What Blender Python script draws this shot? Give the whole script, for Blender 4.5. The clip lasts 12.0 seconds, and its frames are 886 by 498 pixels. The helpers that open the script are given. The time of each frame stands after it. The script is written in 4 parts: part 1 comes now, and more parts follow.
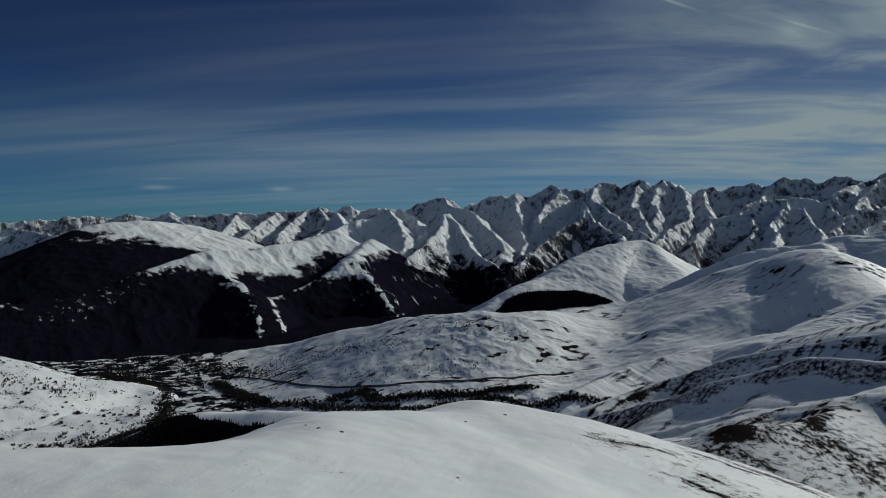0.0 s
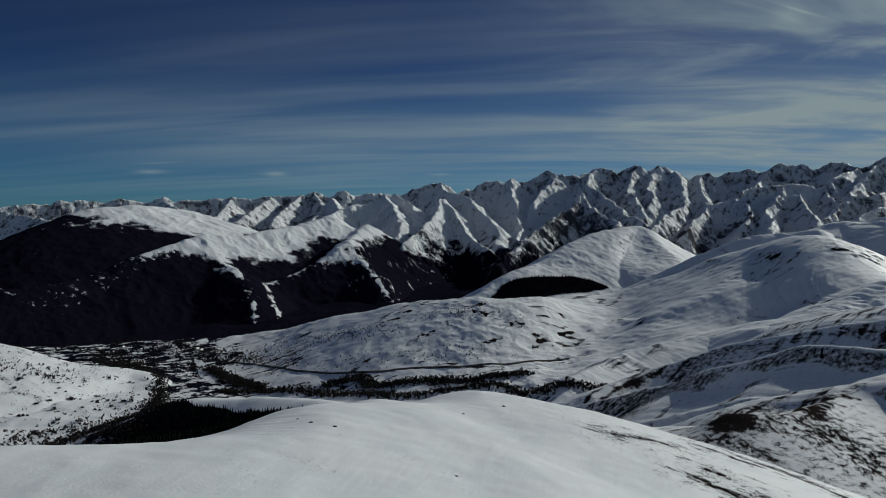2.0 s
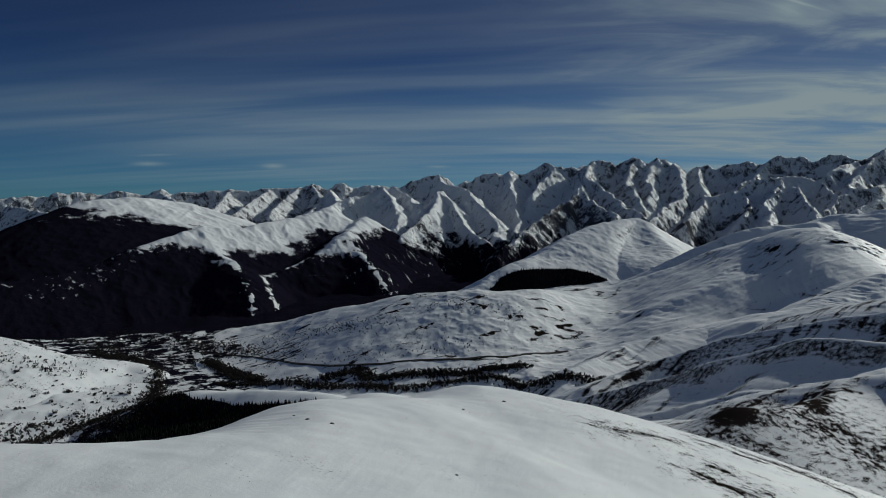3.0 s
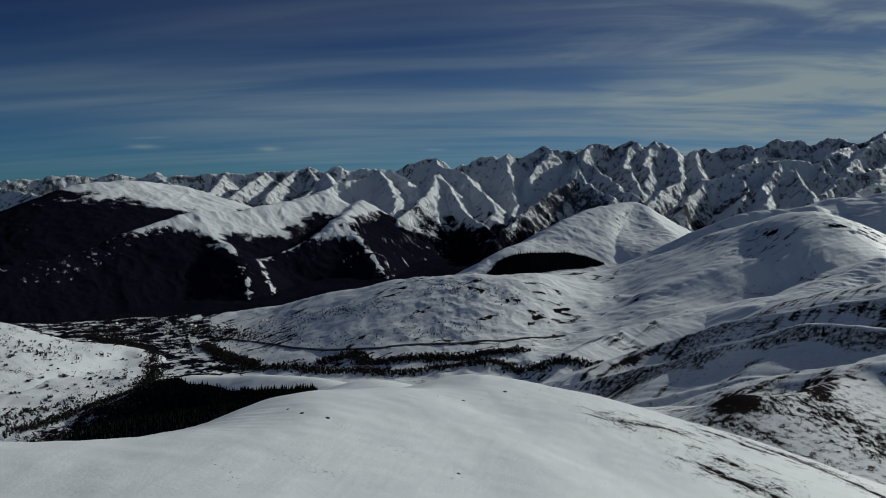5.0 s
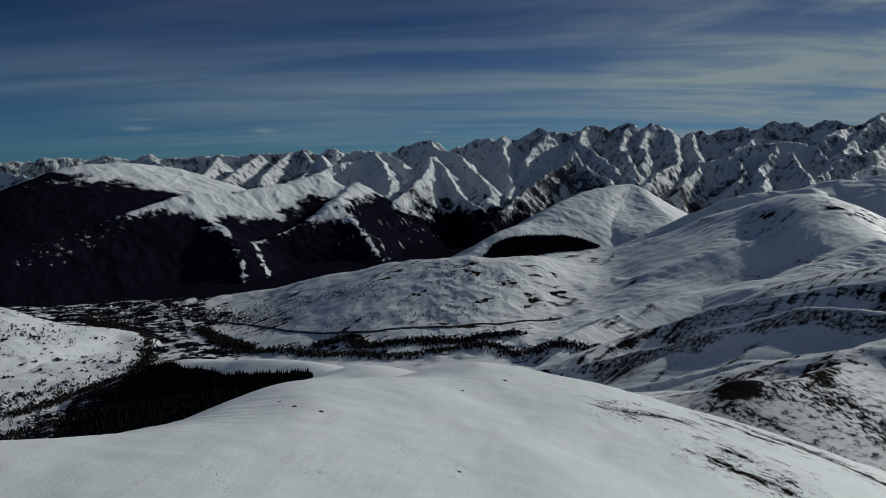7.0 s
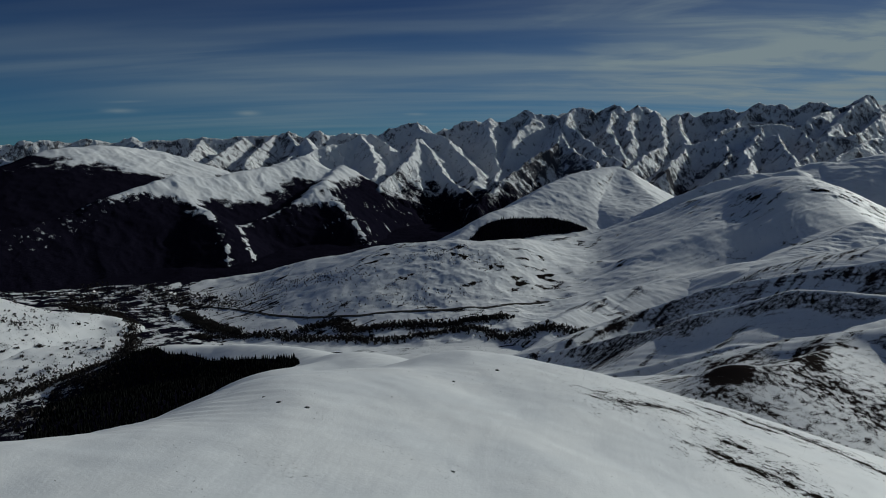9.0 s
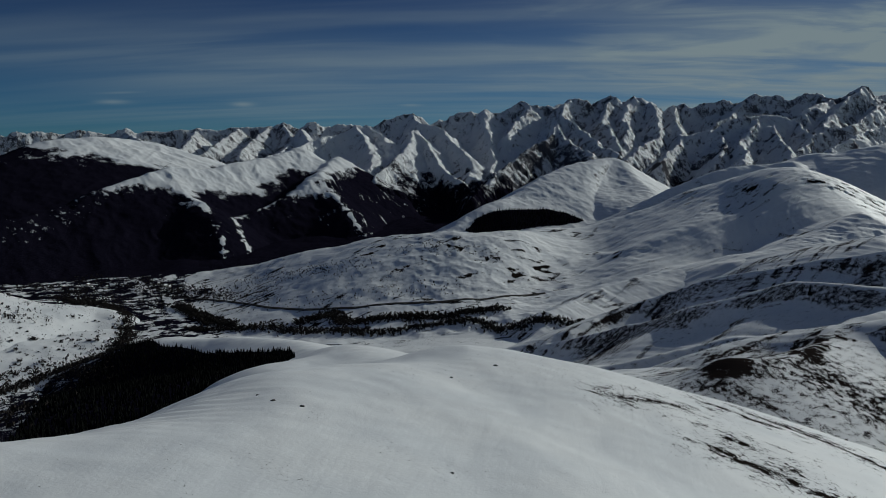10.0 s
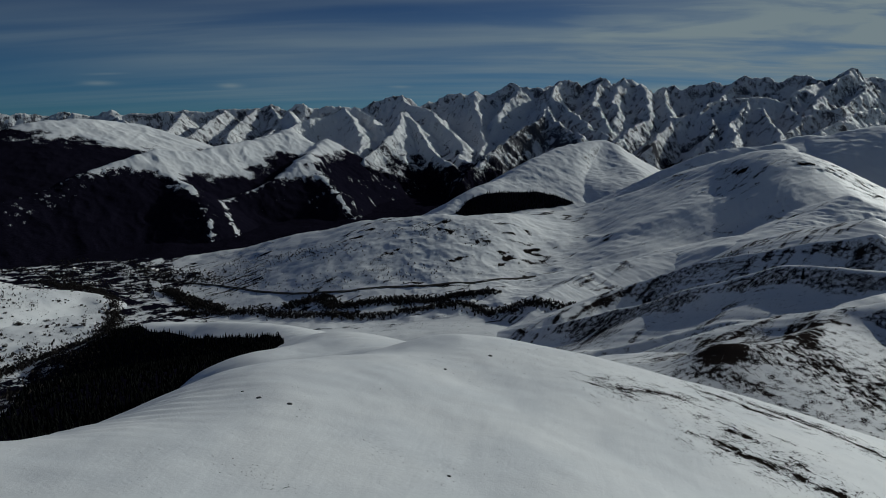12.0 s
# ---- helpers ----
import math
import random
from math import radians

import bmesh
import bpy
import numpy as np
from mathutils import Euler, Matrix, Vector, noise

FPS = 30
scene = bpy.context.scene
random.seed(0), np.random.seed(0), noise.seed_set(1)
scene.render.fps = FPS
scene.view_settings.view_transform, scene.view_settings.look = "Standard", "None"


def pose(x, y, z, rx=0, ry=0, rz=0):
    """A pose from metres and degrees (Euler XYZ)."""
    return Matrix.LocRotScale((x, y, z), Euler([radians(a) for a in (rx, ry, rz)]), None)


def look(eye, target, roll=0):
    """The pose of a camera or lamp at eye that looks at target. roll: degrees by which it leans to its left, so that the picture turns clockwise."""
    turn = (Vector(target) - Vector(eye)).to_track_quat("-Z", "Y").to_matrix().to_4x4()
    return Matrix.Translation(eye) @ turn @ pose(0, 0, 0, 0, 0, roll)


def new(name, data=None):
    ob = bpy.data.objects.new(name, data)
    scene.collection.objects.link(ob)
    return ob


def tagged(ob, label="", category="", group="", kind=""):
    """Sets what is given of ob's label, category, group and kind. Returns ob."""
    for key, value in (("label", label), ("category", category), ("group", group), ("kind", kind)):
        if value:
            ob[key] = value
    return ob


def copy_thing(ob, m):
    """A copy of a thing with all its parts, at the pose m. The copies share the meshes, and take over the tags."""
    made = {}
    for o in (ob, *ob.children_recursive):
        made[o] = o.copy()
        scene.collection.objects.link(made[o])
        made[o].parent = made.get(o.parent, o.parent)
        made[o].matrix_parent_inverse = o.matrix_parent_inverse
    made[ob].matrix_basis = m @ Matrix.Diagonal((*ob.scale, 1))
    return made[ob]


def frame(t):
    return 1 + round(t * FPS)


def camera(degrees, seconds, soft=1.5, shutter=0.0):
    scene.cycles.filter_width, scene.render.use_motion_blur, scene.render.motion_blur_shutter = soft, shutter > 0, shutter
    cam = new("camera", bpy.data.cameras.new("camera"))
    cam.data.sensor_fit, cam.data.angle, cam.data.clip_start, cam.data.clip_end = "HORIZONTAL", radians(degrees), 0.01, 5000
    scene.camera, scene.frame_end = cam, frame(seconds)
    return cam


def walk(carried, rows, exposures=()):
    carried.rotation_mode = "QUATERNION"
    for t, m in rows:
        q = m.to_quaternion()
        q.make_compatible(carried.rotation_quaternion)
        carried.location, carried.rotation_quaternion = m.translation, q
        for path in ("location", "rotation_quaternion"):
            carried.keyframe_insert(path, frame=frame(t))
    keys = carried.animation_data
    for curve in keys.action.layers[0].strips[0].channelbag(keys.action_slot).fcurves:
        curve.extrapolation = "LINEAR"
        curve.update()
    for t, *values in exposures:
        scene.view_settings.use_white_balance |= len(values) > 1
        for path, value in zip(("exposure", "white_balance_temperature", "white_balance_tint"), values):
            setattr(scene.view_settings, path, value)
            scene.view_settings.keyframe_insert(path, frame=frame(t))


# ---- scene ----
cam = camera(63.38, 12.0, soft=0.6)

# seconds, heading (right positive), pitch, lean, x, y, z
PATH = [
    (0.0, -0.901, -2.308, -0.195, 2.80, -28.00, 429.98),
    (0.5, -0.800, -2.588, -0.156, 2.56, -25.75, 430.12),
    (1.0, -0.703, -2.886, -0.114, 2.39, -23.44, 430.11),
    (1.5, -0.616, -3.172, -0.077, 2.18, -21.25, 430.10),
    (2.0, -0.528, -3.478, -0.057, 1.93, -18.76, 430.06),
    (2.5, -0.459, -3.787, -0.044, 1.70, -16.19, 430.01),
    (3.0, -0.378, -4.092, -0.036, 1.45, -13.74, 429.89),
    (5.0, -0.111, -5.416, 0.010, 0.39, -4.70, 430.09),
    (5.5, -0.052, -5.749, 0.007, 0.27, -2.41, 430.03),
    (6.0, 0.000, -6.113, -0.000, -0.00, -0.00, 430.00),
    (6.5, 0.052, -6.459, 0.003, -0.19, 2.38, 429.92),
    (7.0, 0.244, -6.826, 0.004, -0.50, 4.69, 429.93),
    (9.0, 1.339, -8.194, -0.051, -1.60, 13.43, 429.93),
    (9.5, 1.484, -8.522, -0.066, -1.83, 15.62, 429.98),
    (10.0, 1.689, -8.881, -0.067, -2.05, 17.85, 430.00),
    (10.5, 1.896, -9.213, -0.059, -2.32, 20.09, 429.97),
    (11.0, 2.154, -9.569, -0.050, -2.47, 22.37, 429.90),
    (11.5, 2.363, -9.919, -0.049, -2.64, 24.59, 429.94),
    (12.0, 2.532, -10.281, -0.043, -2.89, 26.71, 430.01),
]


def aimed(heading, pitch, lean, x, y, z):
    a, b = radians(heading), radians(pitch)
    way = Vector((math.sin(a) * math.cos(b), math.cos(a) * math.cos(b), math.sin(b)))
    eye = Vector((x, y, z))
    return look(eye, eye + 100 * way, lean)


walk(cam, [(t, aimed(*rest)) for t, *rest in PATH], exposures=[(0.0, -0.88, 6350, 2), (6.0, -1.00, 6300, 2), (12.0, -1.25, 6220, 2)])

# ---- sky and sun ----
SUN_TURN, SUN_HEIGHT = 51.0, 23.5          # degrees to the right of the path's heading, degrees above the horizon

world = bpy.data.worlds.new("winter_sky")
scene.world = world
world.use_nodes = True


class Nodes:
    """A little shorthand for building a node tree."""

    def __init__(self, tree):
        self.tree = tree
        tree.nodes.clear()

    def add(self, kind, inputs=None, **attrs):
        n = self.tree.nodes.new(kind)
        if "operation" in attrs:
            n.operation = attrs["operation"]
        if "data_type" in attrs:
            n.data_type = attrs["data_type"]
        if "interpolation_type" in attrs:
            n.interpolation_type = attrs["interpolation_type"]
        if "attribute_name" in attrs:
            n.attribute_name = attrs["attribute_name"]
        if "invert" in attrs:
            n.invert = attrs["invert"]
        if "sky_type" in attrs:
            n.sky_type, n.sun_disc = attrs["sky_type"], attrs["sun_disc"]
            n.sun_elevation, n.sun_rotation, n.altitude = attrs["sun_elevation"], attrs["sun_rotation"], attrs["altitude"]
            n.air_density, n.dust_density, n.ozone_density = attrs["air_density"], attrs["dust_density"], attrs["ozone_density"]
        for key, value in (inputs or {}).items():
            if isinstance(value, bpy.types.NodeSocket):
                self.tree.links.new(value, n.inputs[key])
            else:
                n.inputs[key].default_value = value
        return n

    def math(self, op, a, b=0.0, c=0.0, clamp=False):
        n = self.add("ShaderNodeMath", {0: a, 1: b, 2: c}, operation=op)
        n.use_clamp = clamp
        return n.outputs[0]

    def step(self, x, lo, hi):
        n = self.add("ShaderNodeMapRange", {"Value": x, "From Min": lo, "From Max": hi}, interpolation_type="SMOOTHSTEP")
        return n.outputs[0]

    def mix(self, fac, a, b):
        n = self.add("ShaderNodeMix", data_type="RGBA")
        for key, value in ((0, fac), (6, a), (7, b)):
            if isinstance(value, bpy.types.NodeSocket):
                self.tree.links.new(value, n.inputs[key])
            else:
                n.inputs[key].default_value = value if key == 0 else (*value, 1.0)
        return n.outputs[2]

    def noise(self, vec, scale, detail=4.0, rough=0.5, warp=0.0):
        n = self.add("ShaderNodeTexNoise", {"Vector": vec, "Scale": scale, "Detail": detail, "Roughness": rough, "Distortion": warp})
        return n.outputs[0]

    def curve(self, x, points):
        n = self.add("ShaderNodeValToRGB", {0: x})
        ramp = n.color_ramp
        while len(ramp.elements) < len(points):
            ramp.elements.new(0.5)
        for e, (at, v) in zip(ramp.elements, points):
            e.position, e.color = at, (v, v, v, 1)
        ramp.interpolation = "B_SPLINE" if len(points) > 3 else "LINEAR"
        return n.outputs[0]


def build_sky():
    g = Nodes(world.node_tree)
    sky = g.add("ShaderNodeTexSky", sky_type="NISHITA", sun_disc=False, sun_elevation=radians(SUN_HEIGHT),
                sun_rotation=radians(SUN_TURN), altitude=2600.0, air_density=0.75, dust_density=0.25, ozone_density=2.5)
    way = g.add("ShaderNodeTexCoord").outputs["Generated"]
    s = g.add("ShaderNodeSeparateXYZ", {0: way})
    x, y, z = s.outputs
    up = g.math("MAXIMUM", z, 0.0)
    far = g.math("ADD", up, 0.10)
    px, py = g.math("DIVIDE", x, far), g.math("DIVIDE", y, far)
    # cirrus drawn out across the view in long bands, leaning a little
    lean = g.math("MULTIPLY_ADD", px, 0.10, py)
    flat = g.add("ShaderNodeCombineXYZ", {0: g.math("MULTIPLY", px, 0.14), 1: lean, 2: 0.0}).outputs[0]
    fine = g.add("ShaderNodeCombineXYZ", {0: g.math("MULTIPLY", px, 0.20), 1: lean, 2: 3.7}).outputs[0]
    puff = g.add("ShaderNodeCombineXYZ", {0: g.math("MULTIPLY", px, 0.55), 1: lean, 2: 8.1}).outputs[0]
    bands = g.noise(flat, 1.0, 3.0, 0.5, 0.25)
    wisps = g.noise(fine, 1.7, 4.5, 0.5, 0.45)
    tatters = g.noise(puff, 1.7, 5.0, 0.55, 0.7)
    height = g.math("MULTIPLY", up, 3.3)       # 1.0 is about 17 degrees up
    layer = g.curve(height, [(0.0, 0.24), (0.06, 0.20), (0.115, 0.40), (0.16, 0.16), (0.24, 0.74), (0.38, 0.60), (0.50, 0.10), (0.70, 0.13), (1.0, 0.04)])
    side = g.step(x, -0.05, 0.60)
    left = g.step(x, -0.62, -0.10)
    streaks = g.math("MULTIPLY_ADD", g.step(wisps, 0.32, 0.68), 0.50, 0.34)
    veil = g.math("MULTIPLY", g.math("MULTIPLY_ADD", g.step(bands, 0.42, 0.68), 0.26, layer), g.math("MULTIPLY", streaks, g.math("MULTIPLY_ADD", left, 0.68, 0.32)))
    right = g.math("MULTIPLY", side, g.math("MULTIPLY_ADD", g.step(tatters, 0.42, 0.64), 0.52, g.math("MULTIPLY", streaks, 0.42)))
    high = g.math("MULTIPLY", g.step(up, 0.34, 0.6), g.math("MULTIPLY", streaks, 0.06))
    cover = g.math("ADD", g.math("ADD", veil, right), high)
    cover = g.math("MULTIPLY", cover, g.math("MULTIPLY_ADD", g.step(up, 0.25, 0.6), -0.35, 1.0), clamp=True)

    def spot(heading, rise, wide, tall, tilt=0.0):
        """How near a way is to a small cloud at that heading and height, both in degrees."""
        a = g.math("MULTIPLY", g.math("ARCTAN2", x, y), 180 / math.pi)
        e = g.math("MULTIPLY", g.math("ARCSINE", z), 180 / math.pi)
        da, de = g.math("SUBTRACT", a, heading), g.math("SUBTRACT", e, rise)
        de = g.math("MULTIPLY_ADD", da, -tilt, de)
        q = g.math("ADD", g.math("POWER", g.math("DIVIDE", da, wide), 2.0), g.math("POWER", g.math("DIVIDE", de, tall), 2.0))
        return g.math("POWER", 2.718, g.math("MULTIPLY", q, -1.0))

    for heading, rise, wide, tall, tilt, strength in ((-22.6, 2.5, 1.0, 0.16, 0.0, 0.40), (-13.6, 2.45, 0.75, 0.17, 0.0, 0.45), (-0.8, 2.45, 0.8, 0.10, 0.0, 0.28),
                                                      (-22.0, 3.15, 1.3, 0.08, 0.05, 0.18), (16.0, 16.2, 2.0, 0.11, -0.42, 0.42), (25.6, 13.4, 1.2, 0.09, -0.42, 0.30), (24.8, 13.2, 1.1, 0.9, 0.1, 0.22)):
        bit = g.math("MULTIPLY", spot(heading, rise, wide, tall, tilt), g.math("MULTIPLY", g.math("ADD", tatters, 0.25), strength * 1.3))
        cover = g.math("ADD", cover, bit, clamp=True)
    sky_dim = g.add("ShaderNodeVectorMath", {0: sky.outputs[0], "Scale": 0.041}, operation="SCALE").outputs[0]
    # thin winter air: greenish near the horizon, a deep violet blue higher up
    air = g.mix(g.step(up, 0.04, 0.24), (0.38, 0.86, 1.26), (0.25, 0.50, 0.98))
    air_high = g.mix(g.step(up, 0.32, 0.65), (0, 0, 0), (0.22, 0.52, 1.30))
    g.tree.links.new(air, air_high.node.inputs[6])
    sky_dim = g.add("ShaderNodeVectorMath", {0: sky_dim, 1: air_high}, operation="MULTIPLY").outputs[0]
    full = g.mix(cover, (0, 0, 0), (0.42, 0.505, 0.555))
    g.tree.links.new(sky_dim, full.node.inputs[6])
    bg = g.add("ShaderNodeBackground", {"Color": full, "Strength": 1.0})
    g.add("ShaderNodeOutputWorld", {"Surface": bg.outputs[0]})


build_sky()

sun_way = Vector((math.sin(radians(SUN_TURN)) * math.cos(radians(SUN_HEIGHT)),
                  math.cos(radians(SUN_TURN)) * math.cos(radians(SUN_HEIGHT)), math.sin(radians(SUN_HEIGHT))))
lamp = bpy.data.lights.new("sun", "SUN")
lamp.energy, lamp.angle, lamp.color = 4.8, radians(0.53), (1.0, 0.97, 0.92)
sun = new("sun", lamp)
sun.matrix_world = look(sun_way * 4000, (0, 0, 0))


# ---- materials ----
def material(name):
    m = bpy.data.materials.new(name)
    m.use_nodes = True
    return m, Nodes(m.node_tree)


def finish(g, color, rough, bump=None, gloss=0.3):
    inputs = {"Base Color": color, "Roughness": rough, "Specular IOR Level": gloss}
    if bump is not None:
        inputs["Normal"] = bump
    shader = g.add("ShaderNodeBsdfPrincipled", inputs)
    g.add("ShaderNodeOutputMaterial", {"Surface": shader.outputs[0]})


def bumped(g, height, strength, distance):
    return g.add("ShaderNodeBump", {"Height": height, "Strength": strength, "Distance": distance}).outputs[0]


def land_material(name, grain, patchy, fall=1.0, ribs=0.0, specks=0.4, bump=0.6, bare=(0.024, 0.019, 0.016), rock=(0.12, 0.12, 0.135)):
    """Snow broken by bare ground and rock (mask r, rock share b) and by leafless or dark woods (mask g); grain in metres."""
    m, g = material(name)
    mask = g.add("ShaderNodeAttribute", attribute_name="cover")
    c = g.add("ShaderNodeSeparateColor", {0: mask.outputs["Color"]})
    at = g.add("ShaderNodeNewGeometry").outputs["Position"]
    at = g.add("ShaderNodeVectorMath", {0: at, 1: (1.0, 1.0, fall)}, operation="MULTIPLY").outputs[0]
    coarse = g.noise(at, 1.0 / (grain * 9), 5.0, 0.62)
    fine = g.noise(at, 1.0 / grain, 5.0, 0.65)
    both = g.math("ADD", g.math("MULTIPLY", coarse, 0.45), g.math("MULTIPLY", fine, 0.55))
    broken = g.math("ADD", c.outputs[0], g.math("MULTIPLY", g.math("SUBTRACT", both, 0.5), patchy))
    # stalks, stones and tussocks that poke through
    dots = g.noise(at, 1.0 / (grain * 0.55), 2.0, 0.5)
    dotted = g.math("MULTIPLY", g.step(dots, 0.66, 0.72), g.step(g.math("ADD", coarse, g.math("MULTIPLY", c.outputs[0], 0.5)), 0.50, 0.70))
    broken = g.math("MULTIPLY_ADD", dotted, specks, broken)
    bare_f = g.step(broken, 0.46, 0.56)
    wooded = g.math("ADD", c.outputs[1], g.math("MULTIPLY", g.math("SUBTRACT", both, 0.5), 2.0))
    wood_f = g.step(wooded, 0.42, 0.58)
    drift = g.noise(at, 1.0 / (grain * 30), 3.0, 0.5)
    snow = g.mix(g.step(drift, 0.3, 0.7), (0.80, 0.815, 0.83), (0.86, 0.865, 0.865))
    earth = g.mix(c.outputs[2], bare, rock)
    earth = g.mix(fine, tuple(v * 0.55 for v in bare), earth)
    # wood tones near black: the shade between the trunks is put into this colour
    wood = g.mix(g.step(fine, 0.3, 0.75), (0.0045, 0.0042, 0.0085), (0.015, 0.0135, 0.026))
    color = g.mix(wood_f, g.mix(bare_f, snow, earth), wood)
    rough = g.math("MULTIPLY_ADD", g.math("MAXIMUM", bare_f, wood_f), 0.25, 0.62)
    relief = g.math("MULTIPLY_ADD", fine, g.math("ADD", g.math("MULTIPLY", wood_f, 2.2), g.math("ADD", bare_f, 0.3)), g.math("MULTIPLY", coarse, 0.5))
    normal = bumped(g, relief, bump, grain * 0.5)
    if ribs:
        # small gullies and ribs of the far faces
        gully = g.math("ABSOLUTE", g.math("SUBTRACT", g.noise(at, 1.0 / ribs, 5.0, 0.6, 0.4), 0.5))
        normal = g.add("ShaderNodeBump", {"Height": gully, "Strength": 0.9, "Distance": ribs * 0.8, "Normal": normal}, invert=True).outputs[0]
    gloss = g.math("MULTIPLY_ADD", g.math("MAXIMUM", wood_f, bare_f), -0.24, 0.24)
    finish(g, color, rough, normal, gloss)
    return m


SNOW_NEAR = land_material("near_snow", 0.8, 2.2)
SNOW_MID = land_material("hill_snow", 2.8, 2.1, bump=0.6)
SNOW_FAR = land_material("mountain_snow", 4.5, 2.5, 0.4, 22.0, bump=0.6, specks=0.3, bare=(0.072, 0.071, 0.082), rock=(0.16, 0.16, 0.18))
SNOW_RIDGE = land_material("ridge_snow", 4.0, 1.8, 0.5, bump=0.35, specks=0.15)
SNOW_SPUR = land_material("spur_snow", 0.55, 2.8, bare=(0.034, 0.0265, 0.024))


# ---- noise and landforms ----
def scramble(ix, iy, seed):
    h = (ix.astype(np.uint32) * np.uint32(374761393) + iy.astype(np.uint32) * np.uint32(668265263) + np.uint32(seed * 1013904223 & 0xFFFFFFFF))
    h = (h ^ (h >> np.uint32(13))) * np.uint32(1274126177)
    return (h ^ (h >> np.uint32(16))).astype(np.float32) * np.float32(2 * math.pi / 4294967296.0)


def grain2(x, y, seed):
    """Gradient noise, about -1 to 1."""
    ix, iy = np.floor(x).astype(np.int64), np.floor(y).astype(np.int64)
    fx, fy = (x - ix).astype(np.float32), (y - iy).astype(np.float32)
    u, v = fx * fx * fx * (fx * (fx * 6 - 15) + 10), fy * fy * fy * (fy * (fy * 6 - 15) + 10)
    total = 0
    for ox in (0, 1):
        for oy in (0, 1):
            a = scramble(ix + ox, iy + oy, seed)
            w = (u if ox else 1 - u) * (v if oy else 1 - v)
            total = total + w * (np.cos(a) * (fx - ox) + np.sin(a) * (fy - oy))
    return total * np.float32(1.5)


def rolling(x, y, size, octaves, seed, keep=0.5):
    total, amp = 0, 1.0
    for i in range(octaves):
        total = total + amp * grain2(x / size, y / size, seed + i)
        size, amp = size * 0.49, amp * keep
    return total


def creased(x, y, size, octaves, seed, keep=0.5):
    """Sharp-crested noise, about -1 to 1, for ribs and gullies."""
    total, amp = 0, 1.0
    for i in range(octaves):
        total = total + amp * (0.6 - 2.0 * np.abs(grain2(x / size, y / size, seed + i)))
        size, amp = size * 0.48, amp * keep
    return total


def smoothstep(x, lo, hi):
    t = np.clip((x - lo) / (hi - lo), 0, 1)
    return t * t * (3 - 2 * t)


def smooth_line(points, n):
    """A Catmull-Rom line through the points."""
    p = np.array(points, float)
    p = np.vstack([2 * p[0] - p[1], p, 2 * p[-1] - p[-2]])
    out = []
    for i in range(1, len(p) - 2):
        for t in np.arange(n) / n:
            out.append(0.5 * (2 * p[i] + (p[i + 1] - p[i - 1]) * t + (2 * p[i - 1] - 5 * p[i] + 4 * p[i + 1] - p[i + 2]) * t ** 2
                              + (3 * p[i] - p[i - 1] - 3 * p[i + 1] + p[i + 2]) * t ** 3))
    return np.array(out + [p[-2]])


def ridge(X, Y, crest, left, right, left_more=0.0, right_more=0.0, blunt=6.0, n=4):
    """Height of a ridge that falls away from its crest line: slopes at either hand (seen along the line) and how they steepen."""
    line = smooth_line(crest, n) if n > 1 else np.array(crest, float)
    best = np.full(X.shape, -9999.0, np.float32)
    for a, b in zip(line, line[1:]):
        ex, ey, ez = b - a
        length = math.hypot(ex, ey) + 1e-6
        t = np.clip(((X - a[0]) * ex + (Y - a[1]) * ey) / length ** 2, 0, 1)
        dx, dy = X - a[0] - t * ex, Y - a[1] - t * ey
        d = np.sqrt(dx * dx + dy * dy + blunt * blunt) - blunt
        hand = np.clip((ex * dy - ey * dx) / length / 12.0, -1, 1) * 0.5 + 0.5
        h = a[2] + t * ez - d * (right + (left - right) * hand) - d * d * (right_more + (left_more - right_more) * hand)
        np.maximum(best, h, out=best)
    return best


def swell(X, Y, crest, left, right, left_more=0.0, right_more=0.0, blunt=10.0, n=5, soft=14.0, face=0.0):
    """A smooth hill or spur whose top follows its crest line."""
    line = smooth_line(crest, n)
    top, hand, weight, near = 0.0, 0.0, 0.0, np.full(X.shape, 1e9)
    for a, b in zip(line, line[1:]):
        ex, ey, ez = b - a
        length = math.hypot(ex, ey) + 1e-6
        t = np.clip(((X - a[0]) * ex + (Y - a[1]) * ey) / length ** 2, 0, 1)
        dx, dy = X - a[0] - t * ex, Y - a[1] - t * ey
        d = np.sqrt(dx * dx + dy * dy)
        w = length / (d + soft) ** 6
        top, weight = top + w * (a[2] + t * ez), weight + w
        hand = hand + w * np.clip((ex * dy - ey * dx) / length / 20.0, -1, 1)
        near = np.minimum(near, d)
    top, hand = top / weight, 0.5 + 0.5 * hand / weight
    d = np.sqrt(near * near + blunt * blunt) - blunt
    # face: a steeper step just below the crest on the right hand
    drop = face * (1 - np.exp(-d / 20.0)) * (1 - hand)
    return top - drop - d * (right + (left - right) * hand) - d * d * (right_more + (left_more - right_more) * hand)


def blend(a, b, k):
    """The higher of two, with a rounded join k metres wide."""
    h = np.clip(0.5 + 0.5 * (a - b) / k, 0, 1)
    return b + (a - b) * h + k * h * (1 - h)


def along(X, Y, line):
    """Distance from a line on the plan."""
    near = np.full(np.shape(X), 1e9)
    for (ax, ay), (bx, by) in zip(line, line[1:]):
        ex, ey = bx - ax, by - ay
        t = np.clip(((X - ax) * ex + (Y - ay) * ey) / (ex * ex + ey * ey), 0, 1)
        near = np.minimum(near, np.hypot(X - ax - t * ex, Y - ay - t * ey))
    return near


